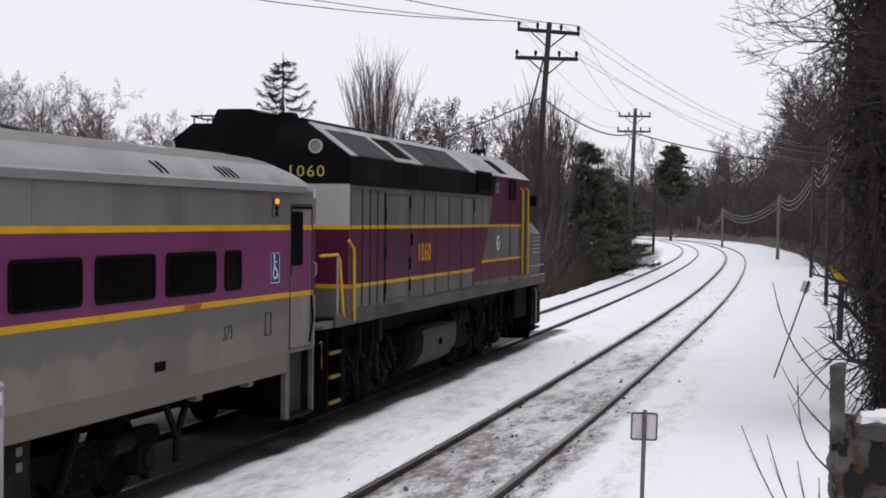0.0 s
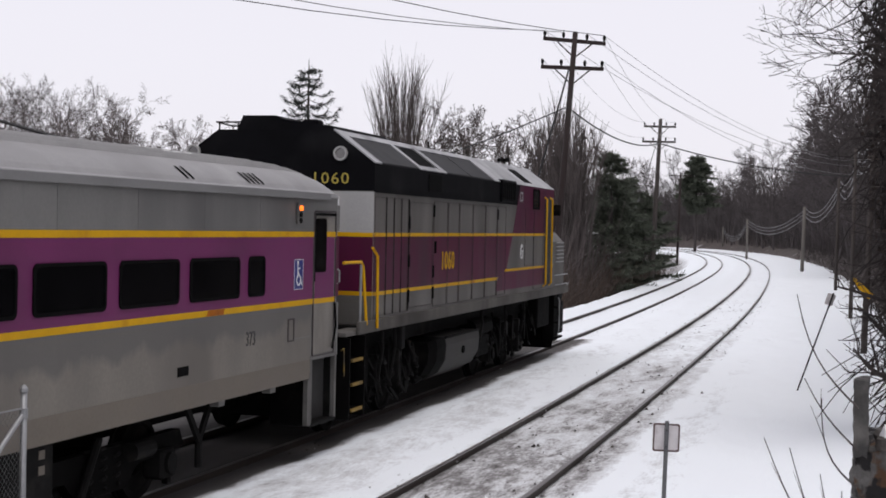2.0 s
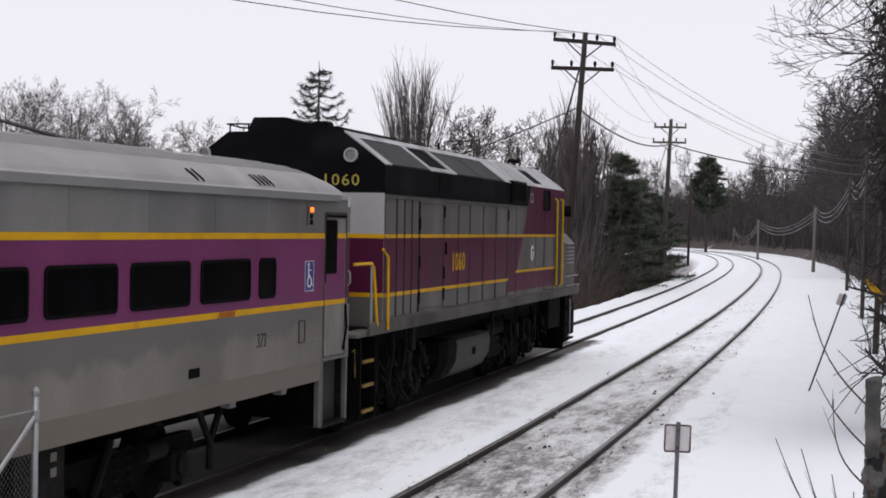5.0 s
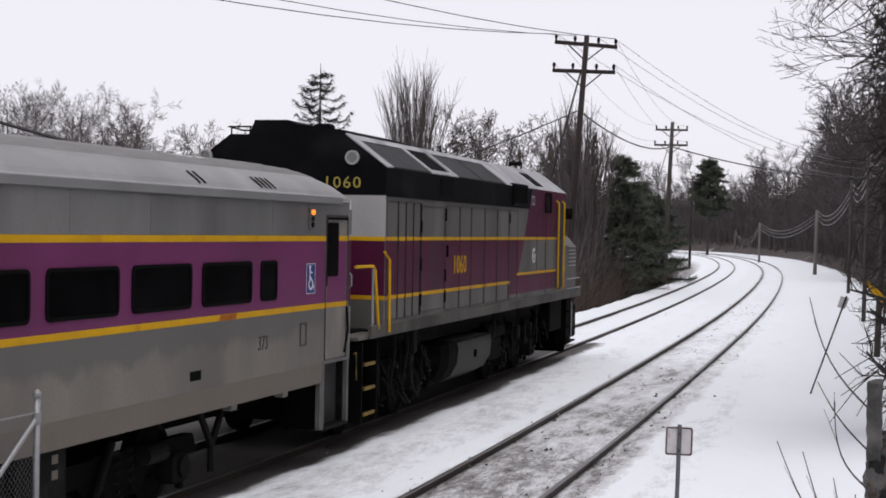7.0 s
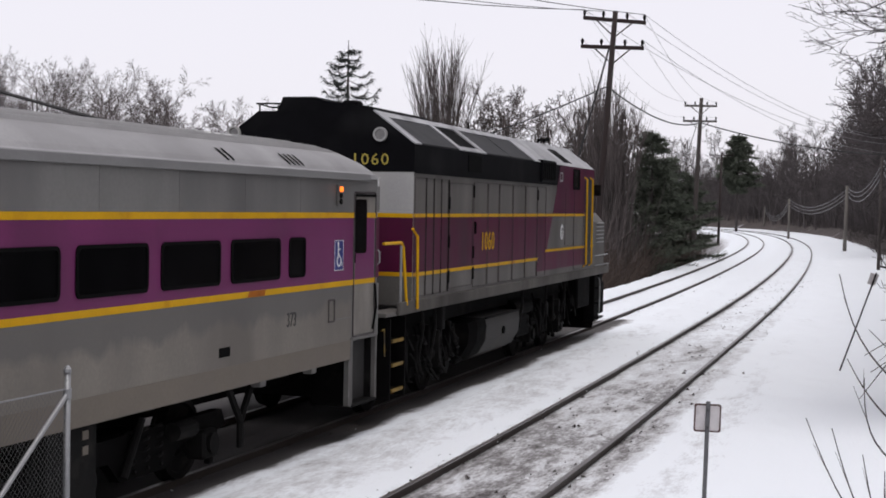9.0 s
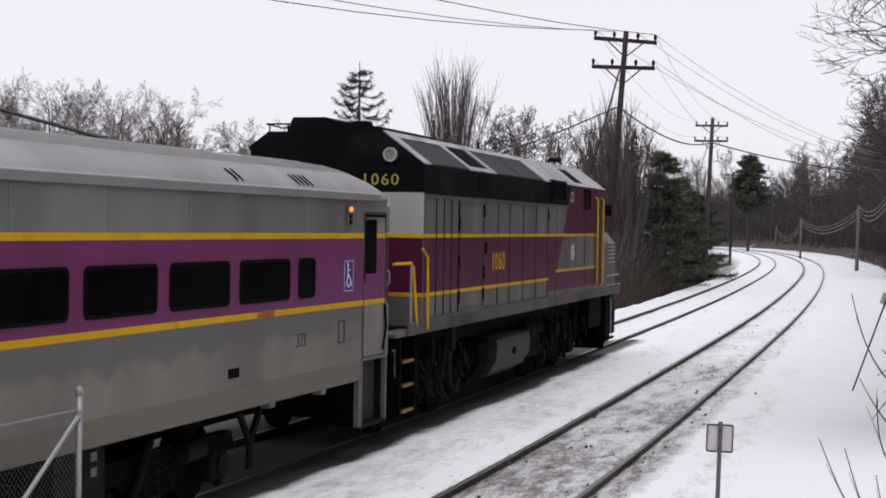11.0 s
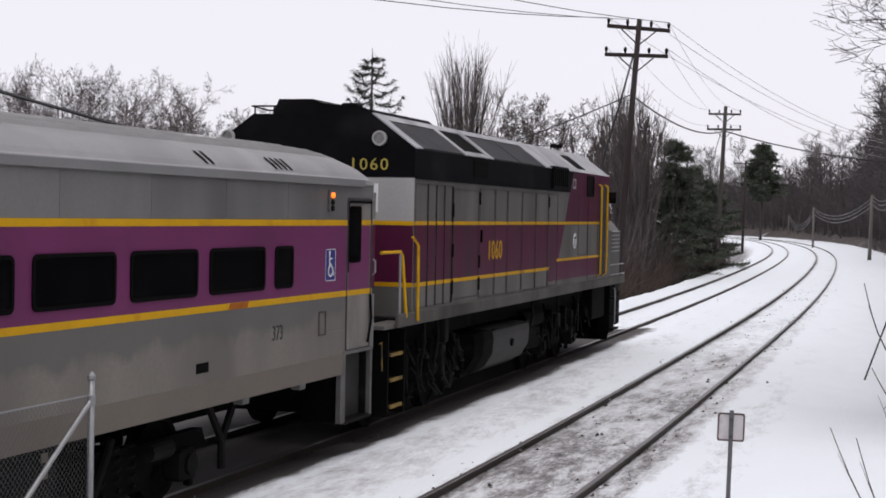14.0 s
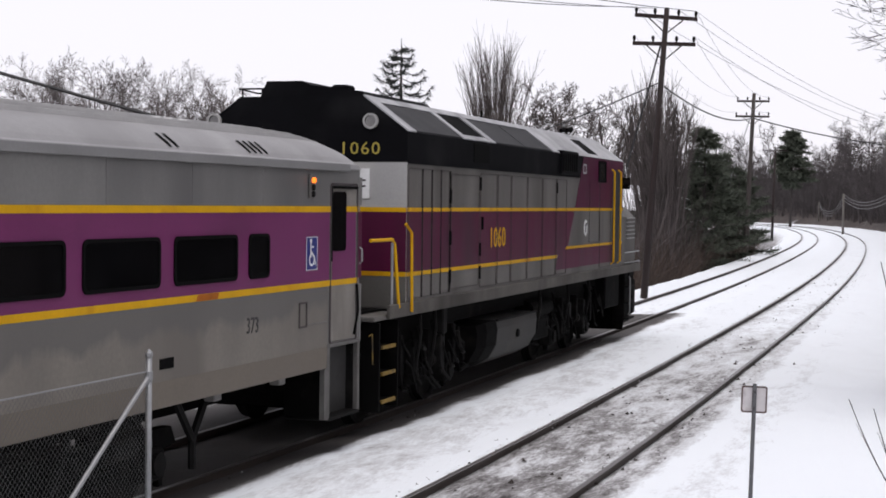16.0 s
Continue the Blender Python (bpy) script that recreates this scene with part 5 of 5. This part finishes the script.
# ---- trees ----
def bare_tree(seed, height, levels=4, kids=(9, 6, 5, 4), upright=0.6, thick=0.016, tip=0.010, crown=0.3, reach=0.42, fan=1.0, wobble=0.22):
    """Trunk, limbs and twigs as tapered bars. upright: how steeply limbs climb; crown: where the limbs begin."""
    rng = random.Random(seed)
    trunk, crown_shape = Shape(), Shape()
    stack = [(Vector((0, 0, 0)), Vector((rng.uniform(-0.05, 0.05), rng.uniform(-0.05, 0.05), 1)), height, height * thick, 0)]
    while stack:
        p, d, length, r, lv = stack.pop()
        segs = 6 if lv == 0 else (4 if lv == 1 else 3 if lv == 2 else 2)
        pts, q, dd = [p], p.copy(), d.normalized()
        wob = 0.07 if lv == 0 else wobble
        for i in range(segs):
            dd = (dd + Vector((rng.gauss(0, wob), rng.gauss(0, wob), rng.gauss(0, wob * 0.6) + (0.05 if lv else 0)))).normalized()
            q = q + dd * (length / segs)
            pts.append(q.copy())
        rad = [max(r * (1 - 0.75 * i / segs), tip * 0.6) for i in range(segs + 1)]
        (trunk if lv == 0 else crown_shape).tube(pts, rad, 7 if lv == 0 else (5 if lv == 1 else 3), False)
        if lv < levels:
            n = kids[lv]
            for i in range(n):
                u = crown + (1 - crown) * (i + rng.random()) / n if lv == 0 else 0.2 + 0.8 * (i + rng.random()) / n
                k = min(int(u * segs), segs - 1)
                o = pts[k].lerp(pts[k + 1], u * segs - k)
                along = (pts[k + 1] - pts[k]).normalized()
                a = rng.uniform(0, 2 * math.pi)
                out = along.cross(Vector((math.cos(a), math.sin(a), 0.3))).normalized()
                nd = (along * (upright + rng.uniform(-0.1, 0.15)) + out * (1 - upright * 0.55) * (fan[lv] if isinstance(fan, tuple) else fan)).normalized()
                ln = length * (reach[lv] if isinstance(reach, tuple) else reach) * rng.uniform(0.7, 1.15) * (1.15 - 0.55 * u if lv == 0 else 1.0)
                stack.append((o, nd, ln, max(rad[k] * 0.5, tip), lv + 1))
    return trunk, crown_shape


def conifer(seed, height, width, droop=0.25, gap=0.5, needle=0.22, bare=0.12, dense=1.0, mid=0.12, power=0.8, hang=-0.35):
    """Trunk with whorls of boughs; each bough carries many small needle sprays."""
    rng = random.Random(seed)
    wood, leaf = Shape(), Shape()
    wood.tube([(0, 0, 0), (0.05, 0, height * 0.5), (0, 0, height)], [height * 0.016, height * 0.011, 0.02], 7)
    z = height * bare
    while z < height * 0.985:
        u = (z - height * bare) / (height * (1 - bare))
        reach = width * (1 - u) ** power * min(1.0, 0.55 + u * 3) + 0.15
        for _ in range(rng.randint(4, 6)):
            a = rng.uniform(0, 2 * math.pi)
            ln = reach * rng.uniform(0.6, 1.1)
            w = Vector((math.cos(a), math.sin(a), 0))
            pts = []
            for k in range(6):
                s = k / 5
                pts.append(Vector((0, 0, z)) + w * (ln * s) + Vector((0, 0, ln * (-droop * s + (droop * 1.15) * s ** 3) + rng.gauss(0, 0.02))))
            wood.tube(pts, [0.03, 0.025, 0.02, 0.015, 0.01, 0.006], 3, False)
            n = int((10 + ln * 16) * dense)
            for _ in range(n):
                s = rng.uniform(0.12, 1) ** 0.8
                k = min(int(s * 5), 4)
                o = pts[k].lerp(pts[k + 1], s * 5 - k)
                t = Vector((rng.gauss(0, 1), rng.gauss(0, 1), rng.gauss(hang, 0.5 if hang < 0 else 0.42))).normalized()
                t = (t + w * 0.8).normalized() * needle * rng.uniform(0.6, 1.3)
                v = t.cross(Vector((rng.gauss(0, 1), rng.gauss(0, 1), rng.gauss(0, 1)))).normalized() * needle * mid * rng.uniform(0.7, 1.3)
                o = o + v * rng.uniform(-1, 1)
                leaf.add([o - v, o + v, o + t + v * 0.3, o + t - v * 0.3], [(0, 1, 2, 3)])
        z += gap * rng.uniform(0.7, 1.3)
    return wood, leaf


def broom_tree(seed, height, stems, spread):
    """Many straight stems from a short bole, fanning into a round-topped brush."""
    rng = random.Random(seed)
    trunk, crown = Shape(), Shape()
    trunk.tube([(0, 0, 0), (0, 0, height * 0.2), (0, 0, height * 0.45)], [height * 0.018, height * 0.014, height * 0.006], 8, False)
    for _ in range(stems):
        a, tilt = rng.uniform(0, 2 * math.pi), spread * rng.random() ** 0.6
        z0 = height * rng.uniform(0.05, 0.34)
        length = (height - z0) * (1 - 0.30 * (tilt / spread) ** 2) * rng.uniform(0.86, 1.0)
        d = Vector((math.cos(a) * math.sin(tilt), math.sin(a) * math.sin(tilt), math.cos(tilt)))
        q, pts = Vector((0, 0, z0)), [Vector((0, 0, z0))]
        for k in range(6):
            d = (d + Vector((rng.gauss(0, 0.035), rng.gauss(0, 0.035), 0.015))).normalized()
            q = q + d * (length / 6)
            pts.append(q.copy())
        crown.tube(pts, [0.05, 0.042, 0.034, 0.026, 0.02, 0.015, 0.009], 4, False)
        for _ in range(26):
            u = rng.uniform(1.0, 5.9)
            k = min(int(u), 5)
            o = pts[k].lerp(pts[k + 1], u - k)
            e = (pts[k + 1] - pts[k]).normalized()
            e = (e + Vector((rng.gauss(0, 0.24), rng.gauss(0, 0.24), rng.uniform(0, 0.15)))).normalized() * height * rng.uniform(0.04, 0.13)
            crown.tube([o, o + e * 0.5 + Vector((rng.gauss(0, 0.03), rng.gauss(0, 0.03), 0)), o + e], [0.014, 0.011, 0.007], 3, False)
    return trunk, crown


def plant(name, shapes, mats, at, label, category, group="", turn=0.0, size=1.0):
    t = thing(name, pose(*at, 0, 0, turn) @ Matrix.Scale(size, 4), label, category, group)
    for nm, sh, m in zip(("trunk", "crown"), shapes, mats):
        part(nm, sh, m, t)
    return t


def grown(t, shapes, material):
    part("trunk", shapes[0], material, t, smooth=True)
    part("crown", shapes[1], material, t)


def bare(at, seed, height, label, material=TWIG_HAZED, group="bare trees behind the train", **kw):
    t = thing("bare_tree", pose(*at), label, "tree", group)
    grown(t, bare_tree(seed, height, **kw), material)
    return t


# behind the train
broom = thing("bare_tree", pose(-33.6, 105, -2.6), "tall vase-shaped bare tree with fine upright twigs", "tree", "bare trees behind the train")
grown(broom, broom_tree(15, 17.9, 95, 0.26), BARK_MID)
spruce = conifer(21, 17.5, 4.6, 0.62, 0.50, 0.34, 0.1, 2.6, 0.07, 0.56)
plant("spruce", spruce, (BARK, NEEDLE_DARK), (-40.2, 103, -2.6), "dark ragged spruce with drooping boughs", "conifer")
for i, (px, py, h) in enumerate(((-30.6, 98, 10.2), (-28.6, 97, 11.4), (-26.0, 96, 12.0), (-23.8, 98, 11.4), (-22.0, 96, 10.8), (-20.5, 95, 10.6), (-27.4, 99, 11.2), (-24.8, 95, 10.6), (-29.6, 97, 11.0), (-27.0, 96, 11.4), (-23.0, 97, 11.0), (-31.4, 99, 10.6), (-19.6, 93, 10.2))):
    bare((px, py, -2.6), 40 + i, h, "small twiggy bare tree with crooked branches", BARK_MID, upright=0.5, kids=(13, 8, 6, 4), reach=0.38, tip=0.017, crown=0.3, wobble=0.15)
for i, (px, py, h) in enumerate(((-15.1, 73, 12.0), (-14.2, 72, 10.8), (-16.2, 76, 11.6))):
    t = thing("bare_tree", pose(px, py, -2.2), "upright bare tree with dense fine twigs", "tree", "bare trees behind the train")
    grown(t, broom_tree(60 + i, h, 46, 0.20), BARK_MID)
for i in range(22):
    rng = random.Random(100 + i)
    far = rng.uniform(105, 135)
    k = -0.315 + (i % 16) * 0.0118 + (0.006 if i > 15 else 0)
    d = Vector((-0.286 + 0.958 * k, 0.958 + 0.286 * k, 0)) * far
    bare((d.x, d.y, -2.6), 80 + i, (12.6, 13.6, 13.8, 13.0, 12.0, 11.6, 12.6, 13.2, 12.8, 12.4, 11.6, 10.9, 11.4, 11.6, 11.0, 10.6)[i % 16] * 1.07 * far / 120 * rng.uniform(0.95, 1.04), "pale twiggy bare tree on the far side", TWIG_HAZED if i % 3 else BARK_MID, upright=0.62, kids=(17, 9, 6, 4), reach=0.38, thick=0.014, tip=0.013, crown=0.25, wobble=0.09)
pine_a = conifer(31, 9.6, 2.2, 0.12, 0.30, 0.34, 0.06, 7.0, 0.07, 0.6, 0.0)
plant("pine", pine_a, (BARK, NEEDLE), (-13.8, 79, -2.4), "dense dark green pine beside the embankment", "conifer", "pines by the embankment")
pine_b = conifer(32, 8.2, 3.2, 0.10, 0.32, 0.34, 0.03, 7.0, 0.07, 0.5, 0.0)
plant("pine", pine_b, (BARK, NEEDLE), (-14.2, 85, -2.0), "broad dark green pine with layered boughs", "conifer", "pines by the embankment")
pine_c = conifer(33, 6.4, 2.9, 0.1, 0.32, 0.34, 0.02, 7.0, 0.07, 0.5, 0.0)
plant("pine", pine_c, (BARK, NEEDLE), (-14.6, 96, -1.2), "broad dark green pine with layered boughs", "conifer", "pines by the embankment")
plant("pine", conifer(35, 8.6, 2.4, 0.12, 0.32, 0.34, 0.05, 7.0, 0.07, 0.6, 0.0), (BARK, NEEDLE), (-16.4, 82, -2.2), "dense dark green pine beside the embankment", "conifer", "pines by the embankment")
pine_d = conifer(34, 14.4, 4.0, -0.05, 0.42, 0.6, 0.42, 4.0, 0.14, 0.55, 0.05)
plant("pine", pine_d, (BARK, NEEDLE), (-27.6, 232, 0.0), "tall distant dark pine above the bend", "conifer")


# brush on the embankment and slope
def thicket(seed, places, hi, n, r, spread=0.5):
    rng = random.Random(seed)
    sh = Shape()
    for _ in range(n):
        x, y, z = places(rng)
        h = hi * rng.uniform(0.4, 1.0)
        lean = Vector((rng.gauss(0, spread), rng.gauss(0, spread), 1)).normalized() * h
        p = Vector((x, y, z - 0.1))
        m = p + lean * 0.5 + Vector((rng.gauss(0, 0.1), rng.gauss(0, 0.1), 0))
        sh.tube([p, m, p + lean], [r, r * 0.7, r * 0.35], 3, False)
        for _ in range(3):
            o = p.lerp(m, rng.uniform(0.4, 1))
            sh.tube([o, o + Vector((rng.gauss(0, 0.35), rng.gauss(0, 0.35), rng.uniform(0.2, 0.6))) * h * 0.5], [r * 0.6, r * 0.25], 3, False)
    return sh


def left_bank(rng):
    s = rng.uniform(48, 102)
    off = rng.uniform(6.6, 10.5)
    x, y, _ = on_track(s, off)
    return x, y, -min((off - 6.0) * 0.55, 2.6) - 0.05


def slope_foot(rng):
    s = 22 + 150 * rng.random() ** 1.6
    d = rng.uniform(0.2, 5.0)
    x, y, _ = on_track(s, -(5.2 + d))
    return x, y, hill_z(x, y)


tagged(part("brush", thicket(7, left_bank, 3.2, 2600, 0.014), LEAF), "brown leafless brush on the embankment", "brush", kind="stuff")
def tall_brush(rng):
    off = rng.uniform(7.4, 11.5)
    x, y, _ = on_track(rng.uniform(56, 82), off)
    return x, y, -min((off - 6.0) * 0.55, 2.6) - 0.05


tagged(part("shrubs", thicket(17, tall_brush, 6.2, 600, 0.02, 0.24), BARK_MID), "tall leafless shrubs below the embankment", "shrubs", kind="stuff")
tagged(part("undergrowth", thicket(8, slope_foot, 2.2, 2600, 0.012), BARK), "tangled bare undergrowth at the foot of the slope", "brush", kind="stuff")

def slope_wood(rng):
    s = 50 + 275 * rng.random()
    d = rng.uniform(0.8, 14.0)
    x, y, _ = on_track(s, -(6.2 + d))
    return x, y, max(hill_z(x, y), -0.1)


tagged(part("sapling_wood", thicket(9, slope_wood, 8.0, 13000, 0.04, 0.12), BARK_HAZED), "dense leafless saplings filling the wooded slope", "woodland", kind="stuff")

# a house half hidden below the embankment
HOUSE_AT = pose(-21.0, 88, -2.8, 0, 0, 24)
hs = thing("house", HOUSE_AT, "brown house with a snow-covered gable roof", "house")
part("wall", Shape().box(-4, -3, 0, 4, 3, 5.6), HOUSE, hs)
part("roof", Shape().loft([[(-4.4, -3.5, 5.5), (-4.4, 0, 7.0), (-4.4, 3.5, 5.5), (-4.4, 0, 6.8)], [(4.4, -3.5, 5.5), (4.4, 0, 7.0), (4.4, 3.5, 5.5), (4.4, 0, 6.8)]]), SNOW_PLAIN, hs, "snow-covered roof")
for wx in (-2.4, 0.4, 2.6):
    wf = part("window", Shape().box(wx - 0.5, -3.05, 3.4, wx + 0.5, -3.0, 4.7), WHITE, hs)
    part("pane", Shape().box(wx - 0.42, -3.06, 3.48, wx + 0.42, -3.045, 4.62), GLASS, wf)

# woods on the slope: a few trees, repeated
WOODS = []
for i, (h, up, cr) in enumerate(((12.5, 0.7, 0.25), (11.0, 0.5, 0.2), (13.5, 0.8, 0.3), (10.0, 0.45, 0.15))):
    t = thing("bare_tree", pose(4 + i * 3, 60 + i * 9, hill_z(4 + i * 3, 60 + i * 9)), "dark leafless tree on the wooded slope", "tree", "trees on the slope")
    grown(t, bare_tree(200 + i, h, 4, (10, 6, 5, 3), up, 0.014, 0.016, cr, 0.4), BARK)
    WOODS.append(t)
FAR_WOODS = []
for i, (h, up, cr) in enumerate(((12.5, 0.7, 0.2), (11.0, 0.5, 0.15), (13.5, 0.8, 0.25))):
    t = thing("bare_tree", pose(-6 + i * 3, 190 + i * 9, hill_z(-6 + i * 3, 190 + i * 9)), "dark leafless tree on the wooded slope", "tree", "trees on the slope")
    grown(t, bare_tree(230 + i, h, 3, (12, 8, 5), up, 0.014, 0.035, cr, 0.44), BARK_HAZED)
    FAR_WOODS.append(t)
rng = random.Random(77)
for row, (d0, d1, gap) in enumerate(((0.6, 2.5, 3.6), (3.0, 7.0, 4.2), (7.5, 14.0, 5.2), (15, 26, 8))):
    s = 46.0 + row * 2
    while s < 330:
        x, y, _ = on_track(s, -(6.0 + rng.uniform(d0, d1)))
        k = rng.uniform(0.8, 1.12) * float(np.interp(s, [50, 90, 120, 220], [0.6, 0.75, 0.95, 0.78]))
        copy_thing(rng.choice(WOODS if s < 105 and row < 2 else FAR_WOODS), pose(x, y, max(hill_z(x, y), -0.1) - 0.2, 0, 0, rng.uniform(0, 360)) @ Matrix.Scale(k, 4))
        s += gap * rng.uniform(0.6, 1.4) * (1 if s < 150 else 1.5)


# the tangled, vine-hung trees close by on the slope
def vine_tree(at, seed, height, label, bush=1.8, **kw):
    t = thing("vine_hung_tree", pose(*at), label, "tree", "vine-hung trees")
    grown(t, bare_tree(seed, height, **kw), BARK_DARK)
    rng = random.Random(seed)
    vines = Shape()
    for _ in range(2000):
        a, q = rng.uniform(0, 6.28), min(abs(rng.gauss(0, 1.0)), bush * 0.8)
        z = rng.uniform(0.5, height * 0.92)
        q *= min(1.0, 0.25 + z * 0.12)
        p = Vector((q * math.cos(a), q * math.sin(a), z))
        e = p + Vector((rng.gauss(0, 0.5), rng.gauss(0, 0.5), rng.uniform(-1.6, 0.4)))
        m = p.lerp(e, 0.5) + Vector((rng.gauss(0, 0.2), rng.gauss(0, 0.2), -0.2))
        vines.tube([p, m, e], [0.014, 0.011, 0.006], 3, False)
    part("vines", vines, BARK_DARK, t, "hanging bare vines")
    leaves = Shape()
    for _ in range(14000):
        a, q = rng.uniform(0, 6.28), bush * rng.random() ** 0.6
        z = rng.uniform(0.4, height)
        q *= min(1.0, 0.3 + z * 0.13)
        p = Vector((q * math.cos(a), q * math.sin(a), z))
        u = Vector((rng.gauss(0, 1), rng.gauss(0, 1), rng.gauss(0, 1))).normalized() * rng.uniform(0.03, 0.06)
        v = u.cross(Vector((rng.gauss(0, 1), rng.gauss(0, 1), rng.gauss(0, 1)))).normalized() * rng.uniform(0.02, 0.04)
        leaves.add([p - u, p + v, p + u, p - v], [(0, 1, 2, 3)])
    part("dead_leaves", leaves, LEAF_DARK, t, "clinging dead brown leaves")
    return t


for i, (x, y, h) in enumerate(((2.2, 25.0, 10.5), (1.9, 29.5, 11.0), (1.9, 34.0, 11.5), (1.7, 39.0, 12.0), (1.5, 45.0, 12.5), (1.3, 51.0, 12.5))):
    vine_tree((x, y, hill_z(x, y) - 0.2), 300 + i, h, "dark tangled tree hung with bare vines and dead leaves", levels=4, kids=(13, 8, 5, 4), upright=0.4, thick=0.012, tip=0.006, crown=0.12, reach=0.26)

vine_tree((0.6, 24.6, hill_z(0.6, 24.6) - 0.2), 340, 10.5, "slim dark tree wrapped in bare vines and dead leaves", 1.05, levels=3, kids=(24, 8, 5), upright=0.5, thick=0.012, tip=0.006, crown=0.08, reach=(0.14, 0.4, 0.4))


def overhanging_tree(at, seed):
    """A bare tree whose long limbs arch out over the snow towards the line."""
    t = thing("overhanging_tree", pose(*at), "bare tree with long fine limbs arching over the snow", "tree", "vine-hung trees")
    rng = random.Random(seed)
    part("trunk", Shape().tube([(0, 0, 0), (0.1, 0, 3), (-0.05, 0.1, 6), (0.1, 0, 9.5)], [0.16, 0.13, 0.1, 0.04], 8), BARK_DARK, t, smooth=True)

    def shoot(sh, o, d, length, r, level):
        segs = 7 if level == 0 else 5 if level == 1 else 3
        pts, q, dd = [o], o.copy(), d.normalized()
        for i in range(segs):
            sag = 0.05 if level == 0 and i < 3 else -0.07 if level == 0 else 0.03
            dd = (dd + Vector((rng.gauss(0, 0.10), rng.gauss(0, 0.10), rng.gauss(sag, 0.09)))).normalized()
            q = q + dd * (length / segs)
            pts.append(q.copy())
        rad = [max(r * (1 - 0.8 * i / segs), 0.0034) for i in range(segs + 1)]
        sh.tube(pts, rad, 5 if level == 0 else 3, False)
        if level < 3:
            for _ in range((11, 5, 2)[level]):
                u = rng.uniform(0.25, 0.98) * segs
                k = min(int(u), segs - 1)
                along = (pts[k + 1] - pts[k]).normalized()
                side = along.cross(Vector((rng.gauss(0, 1), rng.gauss(0, 1), rng.gauss(0, 1)))).normalized()
                shoot(sh, pts[k].lerp(pts[k + 1], u - k), along * 0.85 + side * 0.6, length * rng.uniform(0.22, 0.42), rad[k] * 0.5, level + 1)
    for _ in range(30):
        z = rng.uniform(3.8, 8.8)
        limb = Shape()
        shoot(limb, Vector((0.05, 0, z)), Vector((-1, rng.gauss(0, 0.35), rng.uniform(-0.05, 0.35))), rng.uniform(1.5, 2.9) * (1.0 if z > 4.8 else 0.75), 0.022, 0)
        part("limb", limb, BARK_DARK, t)
    return t


overhanging_tree((1.35, 22.6, hill_z(1.35, 22.6) - 0.2), 321)


# clods, cinders and lumps of snow along the rails
def crumbs(name, seed, n, material, label, lo, hi, places):
    rng = random.Random(seed)
    sh = Shape()
    for _ in range(n):
        x, y, z = places(rng)
        r = rng.uniform(lo, hi)
        p = [(x + rng.uniform(0.5, 1.3) * r * math.cos(a), y + rng.uniform(0.5, 1.6) * r * math.sin(a), z - 0.01) for a in (0.3, 1.6, 2.7, 3.9, 5.2)]
        k = len(sh.v)
        sh.add(p + [(x + rng.gauss(0, r * 0.3), y + rng.gauss(0, r * 0.3), z + r * rng.uniform(0.4, 0.9))], [(j, (j + 1) % 5, 5) for j in range(5)])
    return tagged(part(name, sh, material), label, name.replace("_", " "), kind="stuff")


def by_rails(rng):
    s = 8 + 60 * rng.random() ** 1.5
    off = rng.choice((rng.gauss(-0.95, 0.22), rng.gauss(0.0, 0.45), rng.gauss(0.95, 0.12), rng.gauss(2.6, 0.25), rng.gauss(2.75, 0.2)))
    x, y, _ = on_track(s, off)
    return x, y, -0.065


crumbs("cinders", 51, 900, STONE, "dark cinders and twigs lying in the snow", 0.012, 0.04, by_rails)
crumbs("snow_lumps", 52, 200, SNOW_PLAIN, "small lumps of snow thrown beside the rails", 0.012, 0.03, by_rails)


motions()
